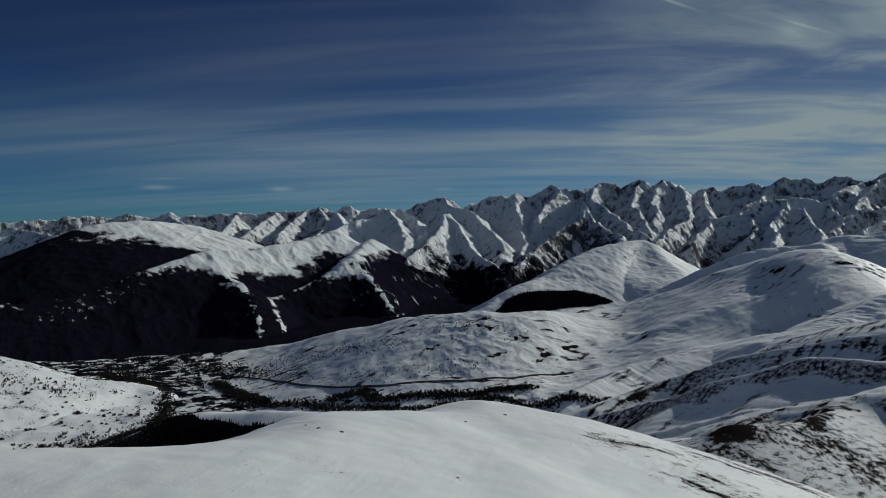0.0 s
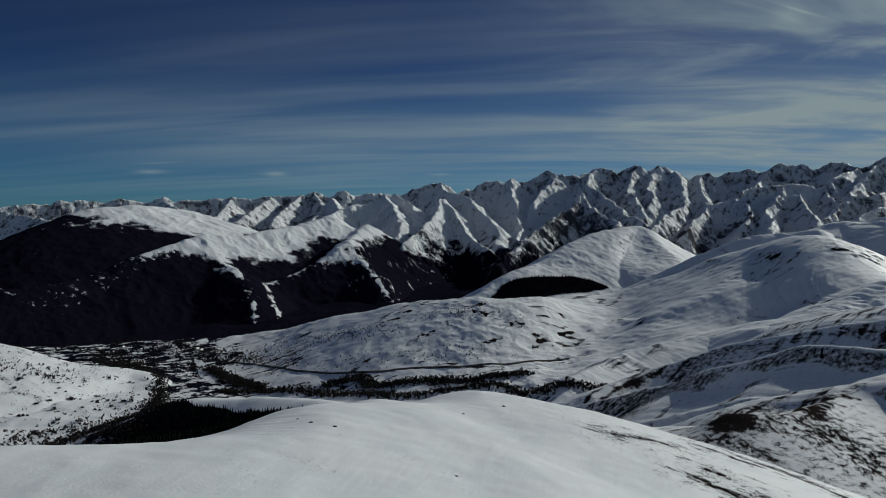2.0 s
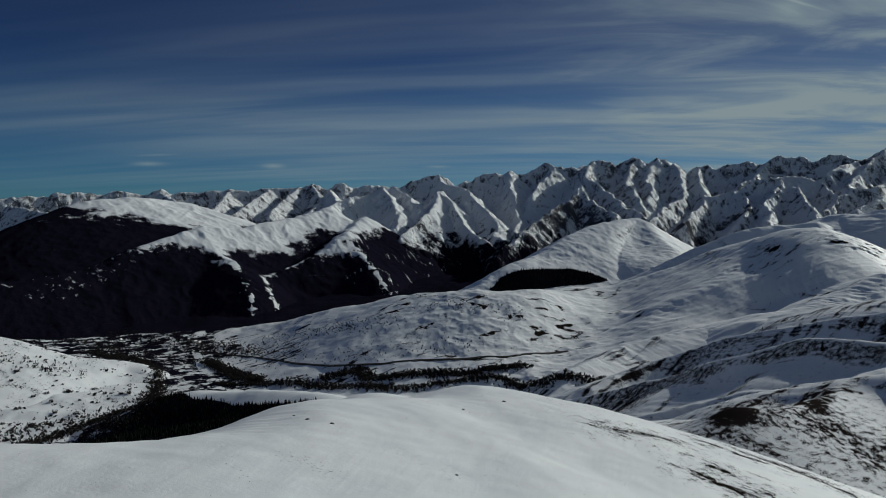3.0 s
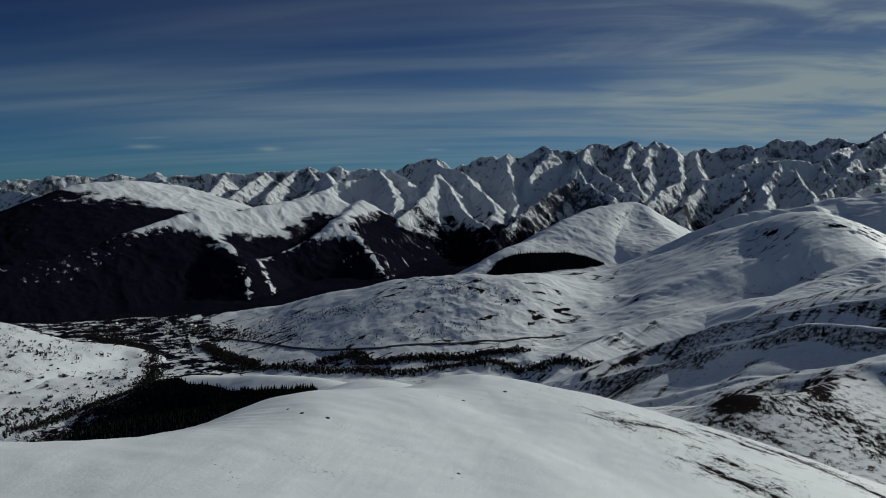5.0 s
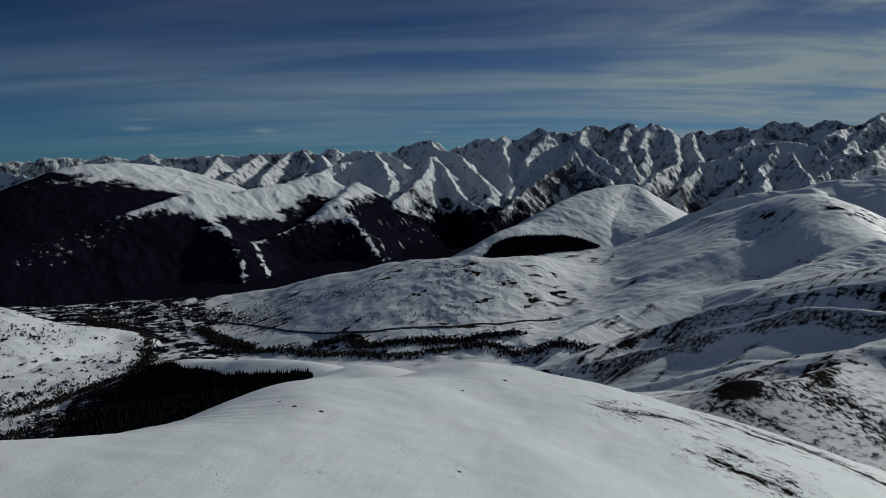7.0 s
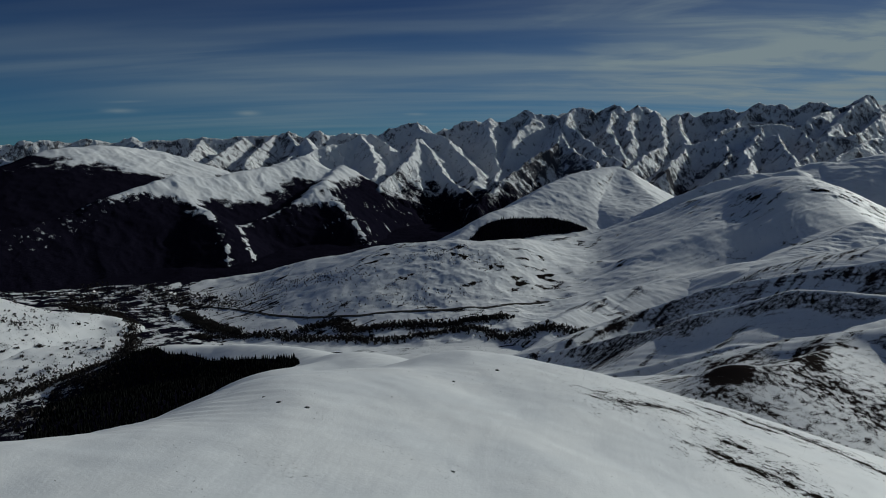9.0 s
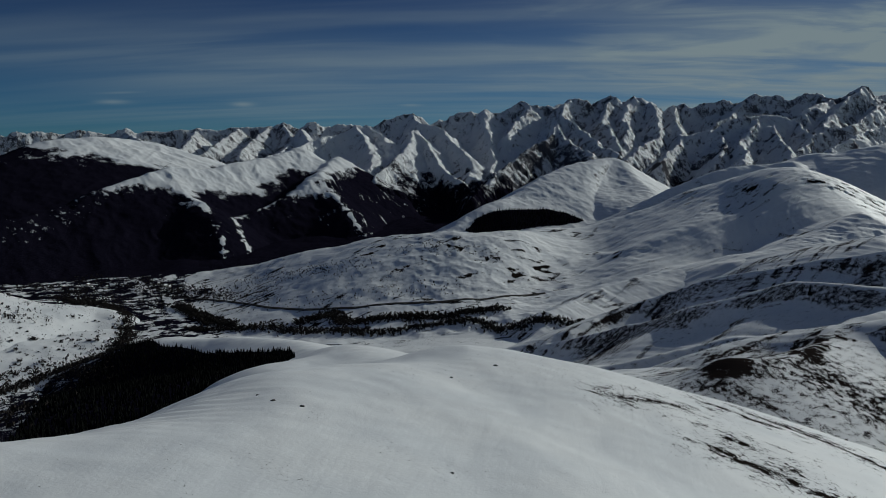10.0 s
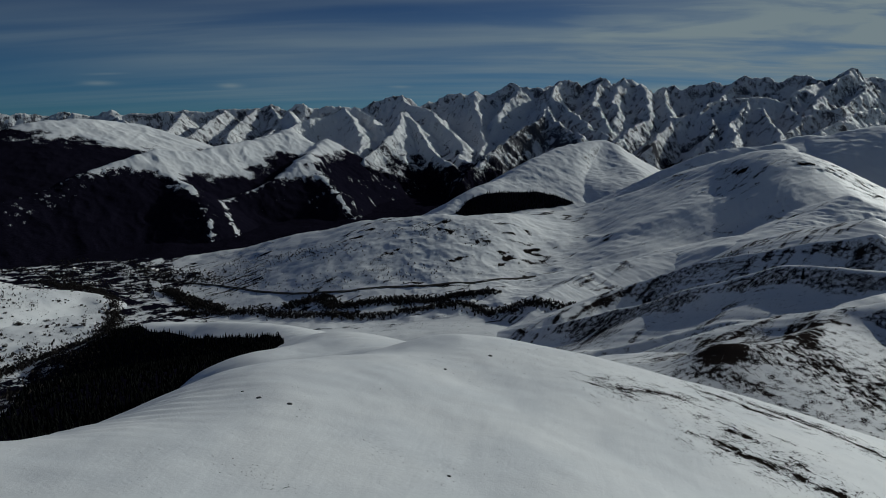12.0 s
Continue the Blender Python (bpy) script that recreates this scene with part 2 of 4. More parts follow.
def drifts(X, Y, turn, across, length, seed):
    """Long wind-laid ribs of snow along a direction of the plan."""
    c, s = math.cos(radians(turn)), math.sin(radians(turn))
    u, v = X * c + Y * s, -X * s + Y * c
    v = v + 18 * grain2(X / 260, Y / 260, seed + 7)
    return creased(u / length * across, v, across, 3, seed, 0.55)


STREAM = [(308, 1046, 149), (182, 1044, 131), (70, 1138, 111), (-23, 1180, 99), (-185, 1246, 80), (-333, 1360, 56), (-482, 1484, 50), (-659, 1697, 44), (-889, 1903, 44), (-1177, 2034, 37), (-1442, 2042, 49)]
ROAD = [(-680, 1870, 17), (-544, 1768, 31), (-407, 1589, 61), (-347, 1521, 72), (-266, 1476, 75), (-192, 1457, 80), (-98, 1457, 88), (19, 1450, 93), (133, 1434, 104), (247, 1429, 113), (298, 1399, 119)]


def land_base(X, Y):
    """Valley floor along the stream, rising gently to both sides."""
    line = smooth_line(STREAM, 3)
    low, near = np.zeros(X.shape), np.full(X.shape, 1e9)
    weight = np.zeros(X.shape)
    for a, b in zip(line, line[1:]):
        ex, ey, ez = b - a
        t = np.clip(((X - a[0]) * ex + (Y - a[1]) * ey) / (ex * ex + ey * ey), 0, 1)
        d = np.hypot(X - a[0] - t * ex, Y - a[1] - t * ey)
        w = 1.0 / (d + 12) ** 4
        low, weight, near = low + w * (a[2] + t * ez), weight + w, np.minimum(near, d)
    h = low / weight + 45 * (1 - np.exp(-near * 0.05 / 45)) - 2
    return h + 7 * rolling(X, Y, 170, 4, 11) * np.clip(near / 150, 0.1, 1)


# low swells and hollows of the ridge top: place, height
SWELLS = [(-140, 130, 6.8), (-95, 130, 7.8), (-140, 178, 0.5), (-95, 178, -6.9), (-50, 178, 0.6), (-5, 178, -0.6), (-140, 226, -3.0), (-95, 226, 1.2), (-50, 226, 5.8), (-5, 226, -6.5), (40, 226, -0.5), (-140, 274, -0.7), (-95, 274, -1.0), (-50, 274, -1.0), (-5, 322, 1.7), (-230, 370, -0.5), (-185, 370, -1.4), (-140, 370, 2.2), (-95, 370, 3.5), (-230, 418, -1.7), (-185, 418, -3.2), (-140, 418, 10.2), (-95, 418, 11.9), (-50, 418, -6.5), (-5, 418, -2.8)]


def land_fore(X, Y):
    crest = [(150, -2600, 560), (60, -1500, 520), (-20, -700, 452), (-40, -400, 420), (-46, -100, 396), (-50, 60, 380.5), (-54, 130, 374), (-58, 172, 368.5),
             (-64, 205, 359), (-72, 245, 341), (-84, 300, 311), (-100, 400, 258)]
    h = swell(X, Y, crest, 0.045, 0.185, 0.0009, 0.0005, 12)
    dome = swell(X, Y, [(-44, 60, 379.5), (-40, 130, 374), (-27, 185, 369), (-5, 222, 364), (12, 252, 358), (20, 286, 349.5), (25, 322, 337), (30, 400, 300), (40, 520, 230)],
                 0.20, 0.165, 0.002, 0.0003, 12)
    h = blend(h, dome, 4)
    lip = along(X, Y, [(-14, 235), (2, 200), (22, 165), (42, 125), (60, 80)])
    h = h + 1.7 * np.exp(-(lip / 17) ** 2)
    side = swell(X, Y, [(15, 275, 352), (60, 272, 343), (105, 280, 329), (150, 300, 311), (205, 330, 284), (260, 350, 256)], 0.5, 0.15, 0.0012, 0.0004, 14)
    h = blend(h, side, 6)
    h = h + 17 * np.exp(-((X + 205) / 60) ** 2 - ((Y - 240) / 60) ** 2) - 4 * np.exp(-((X + 100) / 45) ** 2 - ((Y - 207) / 35) ** 2)
    h = h - 0.5 * np.clip(Y - 400, 0, None) * smoothstep(X, -30, 50)
    spur = swell(X, Y, [(-371, 1036, 141), (-305, 984, 157), (-236, 931, 172), (-158, 805, 203), (-105, 672, 234), (-62, 516, 282), (-41, 453, 301), (-25, 399, 314), (-12, 330, 328)], 0.34, 0.36, 0.0003, 0.0003, 16)
    h = blend(h, spur, 8)
    for cx, cy, rise in SWELLS:
        h = h + rise * np.exp(-((X - cx) / 42) ** 2 - ((Y - cy) / 45) ** 2)
    fine = np.exp(-np.hypot(X, Y) / 260)
    return h + 0.9 * rolling(X, Y, 55, 4, 21) + fine * 0.05 * drifts(X, Y, 75, 5, 40, 27) + 0.24 * np.sin(np.hypot(X + 25, Y - 262) / 0.75 + 1.5 * grain2(X / 14, Y / 14, 29)) * np.exp(-((X + 72) / 26) ** 2 - ((Y - 182) / 22) ** 2) + 2.0 * rolling(X, Y, 200, 2, 25) * np.clip((np.hypot(X, Y) - 350) / 300, 0, 1)


def land_bench(X, Y):
    h = swell(X, Y, [(-1120, 1345, 201), (-980, 1389, 171), (-887, 1415, 146), (-828, 1427, 125), (-762, 1452, 100), (-677, 1494, 78), (-625, 1460, 64), (-580, 1415, 36)], 0.5, 0.15, 0.0002, 0.00012, 20)
    return h + 4 * rolling(X, Y, 140, 4, 31)


# low steps in the snow of the long hill: line on the plan, rise, breadth
TERRACES = [([(704, 1600), (640, 1597), (546, 1579), (454, 1564)], 6.0, 34.0), ([(308, 1245), (375, 1285), (444, 1309), (525, 1278), (599, 1221)], 5.0, 22.0), ([(323, 1598), (359, 1646), (403, 1664), (414, 1602)], 4.0, 14.0)]


def land_road_hill(X, Y):
    """The long hill above the road, one with the rounded summit beside it."""
    h = swell(X, Y, [(-765, 2127, -24), (-622, 2027, 37), (-466, 1986, 82), (-329, 1932, 122), (-199, 1869, 155), (-91, 1798, 184), (-6, 1740, 198), (76, 1708, 205), (156, 1693, 204), (242, 1733, 204)], 0.5, 0.24, 0.0, 0.00002, 32)
    h = blend(h, swell(X, Y, [(198, 1709, 202), (313, 1823, 201), (411, 1876, 204), (504, 1894, 214), (628, 1909, 248), (721, 1919, 284), (797, 1921, 310), (875, 1865, 341), (917, 1777, 352), (1002, 1777, 334), (1095, 1769, 295), (1217, 1712, 221)], 0.5, 0.28, 0.0, 0.00006, 40), 34)
    h = blend(h, swell(X, Y, [(918, 1777, 337), (881, 1762, 301), (847, 1723, 250), (815, 1638, 193), (704, 1547, 169), (537, 1443, 156), (401, 1331, 151)], 0.22, 0.27, 0.0001, 0.0003, 14, face=8), 18)
    h = blend(h, swell(X, Y, [(885, 1840, 338), (760, 1740, 288), (640, 1650, 242), (520, 1560, 202), (400, 1470, 166), (300, 1395, 138)], 0.22, 0.24, 0.0002, 0.0002, 60), 26)
    h = blend(h, swell(X, Y, [(864, 1406, 281), (771, 1356, 248), (685, 1312, 228), (605, 1296, 218)], 0.3, 0.36, 0.0003, 0.0003, 18), 12)
    h = h + 10 * np.exp(-((X - 705) / 105) ** 2 - ((Y - 1570) / 105) ** 2)
    dale = along(X, Y, [(420, 1860), (366, 1760), (315, 1640), (275, 1530), (245, 1430), (235, 1350)])
    lower_dale = along(X, Y, [(350, 1640), (300, 1560), (262, 1470), (240, 1380)])
    h = h - 12 * np.exp(-(dale / 85) ** 2) - 15 * np.exp(-(lower_dale / 125) ** 2)
    base = land_base(X, Y)
    h = np.where(h < base - 40, h, blend(h, base - 1.5, 34))
    west = smoothstep(X, 350, 50)
    # wind-laid snow that bends round the summit
    round_r, round_a = np.hypot(X - 900, Y - 1480), np.arctan2(X - 900, Y - 1480)
    fan = creased(round_a * 42, round_r, 24, 4, 54, 0.6) * (0.6 + rolling(X, Y, 150, 2, 58))
    top = smoothstep(X, 560, 800) * smoothstep(round_r, 60, 200)
    h = h + 2.4 * np.exp(-((X - 110) / 230) ** 2) * creased(X, Y, 75, 4, 49, 0.5)
    for line, rise, wide in TERRACES:
        h = h + rise * np.exp(-(along(X, Y, line) / wide) ** 2)
    return h + 4.0 * rolling(X, Y, 190, 5, 41) + top * 2.6 * fan + (1 - west) * 1.3 * drifts(X, Y, 18, 44, 260, 57) + west * (0.9 * rolling(X, Y, 60, 4, 44, 0.5) + 1.0 * creased(X, Y, 130, 4, 47, 0.45))


def land_sides(X, Y):
    h = np.full(X.shape, -9999.0, np.float32)
    for crest, l, r, face in (([(201, 1132, 152), (268, 1211, 157), (331, 1268, 166), (435, 1310, 182), (538, 1308, 198), (609, 1261, 225), (649, 1172, 252), (685, 1057, 284)], 0.45, 0.13, 2), ([(198, 960, 169), (264, 1006, 183), (334, 1027, 200), (398, 983, 234), (450, 915, 263), (485, 874, 280), (534, 822, 298)], 0.45, 0.26, 12), ([(165, 946, 154), (215, 874, 191), (255, 800, 224), (272, 742, 252), (297, 705, 271), (327, 675, 290), (340, 629, 304), (354, 592, 309), (379, 528, 319)], 0.45, 0.22, 18),
                              ([(154, 621, 228), (191, 611, 241), (225, 610, 250), (254, 598, 260), (269, 559, 275), (277, 532, 287), (281, 508, 294), (309, 514, 297), (357, 531, 305)], 0.45, 0.20, 14), ([(140, 449, 278), (155, 433, 288), (167, 423, 298), (176, 414, 303), (200, 414, 302), (222, 425, 300), (253, 454, 301), (280, 485, 301), (304, 482, 307), (332, 451, 324)], 0.40, 0.12, 2)):
        h = blend(h, swell(X, Y, crest, l, r, 0.0006, 0.0004, 4, face=face), 4)
    shelf = swell(X, Y, [(900, 250, 370), (500, 330, 312), (320, 370, 291), (240, 385, 283), (185, 395, 279)], 0.2, 0.5, 0.001, 0.0006, 30)
    h = blend(h, shelf, 12)
    h = h - 10 * np.exp(-((X - 242) / 24) ** 2 - ((Y - 490) / 30) ** 2)
    calm = 0.35 + 0.65 * smoothstep(Y, 420, 560)
    return h + calm * (2.0 * rolling(X, Y, 90, 4, 61) + 0.8 * drifts(X, Y, 115, 34, 240, 64))


WOODS_CREST = [(-11, 2145, 82), (24, 2225, 99), (99, 2323, 143), (159, 2400, 173), (222, 2465, 202), (335, 2584, 224), (460, 2727, 279), (566, 2829, 314), (673, 2909, 336), (759, 2960, 346), (800, 2959, 343), (811, 2894, 309), (819, 2777, 270), (828, 2628, 233)]
BACK_CREST = [(588, 2219, 165), (658, 2251, 200), (745, 2277, 250), (834, 2278, 286), (922, 2276, 315), (1005, 2263, 337), (1082, 2238, 343), (1142, 2219, 353)]
BACK_KNOLL = [(1149, 2283, 342), (1209, 2297, 365), (1260, 2293, 376), (1291, 2252, 375), (1336, 2226, 388), (1409, 2204, 405), (1542, 2151, 423)]


def land_woods_hill(X, Y):
    h = swell(X, Y, WOODS_CREST, 0.5, 0.29, 0, 0.00015, 18, soft=70.0)
    back = swell(X, Y, BACK_CREST, 0.4, 0.42, 0, 0.0002, 10)
    back = np.maximum(back, swell(X, Y, BACK_KNOLL, 0.4, 0.34, 0, 0.0002, 26))
    return np.maximum(h, back) + 4 * rolling(X, Y, 200, 4, 71) + 0.7 * drifts(X, Y, 128, 30, 200, 74) + 1.9 * creased(X, Y, 70, 4, 78, 0.5)


def crags(X, Y, crests, seed, left, right, rough, ribs, bend=12.0):
    """Sharp crests whose flanks are cut into ribs and gullies that run down from the crest line."""
    wx = X + bend * rolling(X, Y, 210, 5, seed + 1, 0.6)
    wy = Y + bend * rolling(X, Y, 210, 5, seed + 5, 0.6)
    best, run_at, off, hand_at = np.full(X.shape, -9999.0), np.zeros(X.shape), np.zeros(X.shape), np.zeros(X.shape)
    run = 0.0
    for crest in crests:
        line = smooth_line(crest, 3)
        for a, b in zip(line, line[1:]):
            ex, ey, ez = b - a
            length = math.hypot(ex, ey) + 1e-6
            t = np.clip(((wx - a[0]) * ex + (wy - a[1]) * ey) / length ** 2, 0, 1)
            dx, dy = wx - a[0] - t * ex, wy - a[1] - t * ey
            d = np.sqrt(dx * dx + dy * dy)
            hand = np.clip((ex * dy - ey * dx) / length / 8.0, -1, 1) * 0.5 + 0.5
            h = a[2] + t * ez - d * (right + (left - right) * hand)
            over = h > best
            best[over], run_at[over], off[over], hand_at[over] = h[over], (run + t * length)[over], d[over], hand[over]
            run += length
        run += 500.0
    # the ribs lean towards the lower end of their crest
    u = run_at + 0.55 * off
    deep = smoothstep(off, 0, 70)
    gully = deep * (ribs * np.abs(grain2(u / 62, off / 400 + 3 * hand_at, seed + 31)) + 0.55 * ribs * np.abs(grain2(u / 25, off / 160 + 3 * hand_at, seed + 37)))
    return best - 2.0 * gully + rough * creased(wx, wy, 90, 6, seed + 9, 0.60)


def shoulders(X, Y, crests, seed, left, right, blunt, rough):
    """Broad rounded ridges that run into one another."""
    wx, wy = X + 12 * rolling(X, Y, 260, 3, seed + 1), Y + 12 * rolling(X, Y, 260, 3, seed + 5)
    h = np.full(X.shape, -9999.0)
    for crest in crests:
        h = blend(h, ridge(wx, wy, crest, left, right, 0, 0, blunt, 5), 14)
    return h + rough * creased(wx, wy, 105, 5, seed + 9, 0.5) + 1.2 * rough * rolling(X, Y, 220, 3, seed + 20)


WOODED_NEAR = [
    [(-1390, 2078, 184), (-1254, 2186, 184), (-1166, 2324, 205), (-1089, 2492, 254), (-1004, 2635, 292), (-946, 2741, 316), (-853, 2824, 304), (-775, 2950, 322), (-649, 3133, 349), (-554, 3304, 386)],
    [(-946, 2741, 316), (-851, 2604, 236), (-747, 2491, 195), (-660, 2349, 124), (-609, 2218, 34)],
    [(-1090, 2492, 248), (-1121, 2346, 199), (-1179, 2204, 143), (-1210, 2096, 73)],
    [(-380, 3300, 340), (-415, 3123, 298), (-430, 2969, 277), (-496, 2806, 216), (-596, 2654, 165), (-661, 2535, 146), (-601, 2406, 78), (-536, 2268, 25)],
    [(-426, 2970, 272), (-314, 2762, 180), (-242, 2629, 119), (-185, 2473, 72)],
]
WOODED_BACK = [
    [(-1859, 2605, 236), (-1765, 2788, 288), (-1690, 2973, 349), (-1615, 3128, 406), (-1527, 3282, 427), (-1405, 3423, 425), (-1261, 3542, 394), (-1093, 3535, 339)],
]


def land_wooded(X, Y):
    h = shoulders(X, Y, WOODED_NEAR, 81, 0.62, 0.56, 16, 4.2)
    return np.maximum(h, shoulders(X, Y, WOODED_BACK, 91, 0.44, 0.36, 30, 3.6))


WEST_SPURS = [
    [(-702, 4237, 478), (-607, 3898, 408), (-656, 3687, 360), (-701, 3475, 345)],
    [(-607, 3898, 408), (-533, 3960, 432), (-446, 4021, 448), (-378, 4078, 489)],
    [(-378, 4078, 489), (-290, 3834, 408), (-241, 3637, 346), (-252, 3466, 290)],
    [(-320, 4233, 498), (-208, 3990, 426), (-151, 3742, 359)],
]
MID_SPURS = [
    [(-36, 3995, 469), (-73, 3795, 402), (-117, 3593, 347), (-172, 3391, 293), (-215, 3238, 248)],
    [(-36, 3995, 469), (26, 3845, 402), (73, 3595, 313), (157, 3392, 240), (232, 3137, 185)],
    [(-74, 4445, 567), (12, 4245, 505), (92, 4094, 480), (149, 3892, 401), (237, 3688, 339), (232, 3437, 256), (273, 3184, 201)],
    [(393, 4428, 598), (360, 4230, 515), (367, 3978, 416), (373, 3777, 337), (316, 3531, 265)],
    [(648, 4398, 617), (549, 4159, 510), (463, 3968, 438)],
]
CENTRE_SPURS = [
    [(831, 4367, 619), (764, 4176, 546), (734, 3978, 500), (755, 3720, 417), (788, 3508, 363), (801, 3351, 327)],
    [(734, 3978, 500), (679, 3785, 432), (570, 3651, 389), (460, 3465, 334), (358, 3276, 277), (265, 3084, 218), (195, 2939, 177)],
    [(896, 4354, 649), (785, 4121, 564), (837, 3907, 493), (884, 3588, 390), (912, 3374, 347)],
    [(1120, 4302, 663), (1024, 4069, 559), (982, 3873, 492), (976, 3616, 404)],
    [(1244, 4268, 658), (1119, 4044, 552), (1095, 3843, 477), (1021, 3656, 409)],
]
EAST_SPURS = [
    [(1336, 4240, 630), (1261, 3844, 492), (1187, 3658, 426), (1043, 3441, 383), (934, 3265, 334), (854, 3079, 282)],
    [(1456, 4201, 608), (1358, 3864, 492), (1326, 3663, 432), (1188, 3447, 364), (1063, 3225, 300)],
    [(1326, 3663, 432), (1473, 3660, 466), (1589, 3666, 515), (1716, 3664, 535), (1810, 3652, 531), (1867, 3623, 514), (1977, 3701, 570), (2171, 3845, 623)],
    [(1473, 3660, 466), (1447, 3455, 405), (1354, 3277, 350)],
    [(1804, 4064, 628), (1706, 3943, 579), (1535, 3743, 490)],
    [(1716, 3664, 535), (1500, 3378, 405), (1462, 3231, 366), (1357, 3058, 324)],
]
FAR_EAST_SPURS = [
    [(1709, 3557, 487), (1650, 3307, 416), (1584, 3060, 360), (1508, 2931, 326)],
    [(1867, 3623, 514), (1821, 3388, 453), (1795, 3288, 419), (1640, 3144, 370)],
    [(2297, 3772, 689), (2107, 3629, 595), (1911, 3395, 485), (1767, 3246, 419)],
    [(2330, 3669, 597), (2044, 3375, 490), (1877, 3357, 468)],
    [(2130, 3263, 482), (1891, 3117, 436), (1679, 2952, 374)],
]


def land_crags(X, Y):
    h = crags(X, Y, WEST_SPURS + MID_SPURS, 101, 0.70, 1.0, 5, 11, 22)
    h = np.maximum(h, crags(X, Y, CENTRE_SPURS, 103, 1.0, 0.86, 7.0, 16, 22))
    return np.maximum(h, crags(X, Y, EAST_SPURS + FAR_EAST_SPURS, 107, 1.25, 0.78, 7.0, 12, 22))


WEST_SKYLINE = [
    [(-737, 4445, 481), (-684, 4446, 512), (-644, 4412, 515), (-581, 4454, 488), (-513, 4470, 502), (-475, 4448, 512), (-372, 4467, 498), (-303, 4481, 492), (-233, 4481, 527), (-163, 4477, 547), (-75, 4478, 572), (-5, 4497, 548), (48, 4486, 513), (100, 4463, 526), (154, 4497, 537), (224, 4494, 572), (308, 4443, 584), (363, 4480, 572), (399, 4496, 604), (446, 4428, 567), (551, 4448, 612), (608, 4484, 648), (650, 4407, 621), (769, 4402, 610), (847, 4450, 626), (900, 4374, 653), (979, 4347, 648), (1028, 4408, 624), (1097, 4344, 662)],
]
EAST_SKYLINE = [
    [(1097, 4344, 662), (1137, 4303, 666), (1186, 4357, 635), (1257, 4313, 663), (1293, 4261, 647), (1353, 4293, 632), (1399, 4277, 598), (1418, 4231, 577), (1470, 4241, 610), (1532, 4230, 616), (1560, 4196, 592), (1626, 4175, 620), (1726, 4145, 635), (1782, 4121, 618), (1818, 4097, 636), (1854, 4074, 663), (1930, 4064, 650), (1989, 4025, 654), (2015, 3981, 624), (2093, 3984, 661), (2178, 3941, 652), (2189, 3878, 631), (2255, 3887, 637), (2299, 3888, 664), (2315, 3802, 694), (2379, 3796, 647), (2468, 3796, 638), (2511, 3683, 598), (2631, 3608, 558)],
]


def land_main(X, Y):
    return crags(X, Y, WEST_SKYLINE + EAST_SKYLINE, 121, 1.05, 0.85, 9, 16, 6)


FAR_CREST = [
    [(-2736, 3755, 402), (-2574, 3868, 417), (-2442, 3952, 429), (-2350, 4008, 438), (-2279, 4049, 432), (-2224, 4079, 461), (-2128, 4130, 461), (-2037, 4175, 452), (-1942, 4220, 465), (-1831, 4269, 452), (-1727, 4313, 483), (-1657, 4340, 459), (-1505, 4395, 466), (-1363, 4441, 481), (-1218, 4483, 474), (-1119, 4509, 489), (-950, 4547, 493), (-863, 4564, 518), (-759, 4583, 489), (-601, 4606, 483)],
]
FAR_SPURS = [
    [(-1672, 4173, 458), (-1515, 3966, 416), (-1311, 3774, 358), (-1170, 3611, 313)],
    [(-1334, 4345, 466), (-1291, 4044, 400), (-1250, 3742, 344)],
    [(-1083, 4363, 480), (-1101, 4048, 416), (-1120, 3731, 344), (-1129, 3571, 314)],
    [(-919, 4400, 491), (-940, 4037, 400), (-929, 3731, 344)],
    [(-836, 4417, 508), (-734, 4131, 416), (-741, 3824, 357)],
    [(-2260, 3653, 389), (-1934, 3382, 365), (-1691, 3173, 352)],
]


def land_distant(X, Y):
    return np.maximum(crags(X, Y, FAR_CREST, 141, 1.2, 0.95, 9, 12, 6), crags(X, Y, FAR_SPURS, 143, 0.8, 0.8, 7, 9))


LANDS = [
    # name, height, material, reach of its distance
    ("ground", land_base, SNOW_MID, (0, 9000)),
    ("foreground_hill", land_fore, SNOW_NEAR, (0, 1500)),
    ("bench_hill", land_bench, SNOW_MID, (700, 2400)),
    ("road_hill", land_road_hill, SNOW_MID, (900, 2700)),
    ("side_spurs", land_sides, SNOW_SPUR, (250, 1800)),
    ("woods_hill", land_woods_hill, SNOW_MID, (1700, 3500)),
    ("wooded_ridges", land_wooded, SNOW_RIDGE, (1900, 4600)),
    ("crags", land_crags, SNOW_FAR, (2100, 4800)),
    ("mountain_range", land_main, SNOW_FAR, (3000, 4900)),
    ("distant_peaks", land_distant, SNOW_FAR, (3300, 4900)),
]
LABELS = {
    "ground": "snowy valley floor with dark hedges, reaching the horizon",
    "foreground_hill": "broad smooth snow-covered ridge top with sparse dark tufts",
    "bench_hill": "gentle snowy slope dotted with dark bushes",
    "road_hill": "long wind-swept rounded snow hill above the valley road",
    "side_spurs": "row of snowy spurs with dark heather patches",
    "woods_hill": "smooth snow hill carrying a dark wood",
    "wooded_ridges": "snow-topped ridges with dark leafless wooded flanks",
    "crags": "steep ribbed snow and rock spurs",
    "mountain_range": "jagged snow-covered rocky mountain range on the skyline",
    "distant_peaks": "row of small far snowy peaks on the horizon",
}
ORIGIN = (0.0, -60.0)


def polar(radii, angles):
    R, A = np.meshgrid(np.array(radii), np.radians(np.array(angles)), indexing="ij")
    return ORIGIN[0] + R * np.sin(A), ORIGIN[1] + R * np.cos(A)


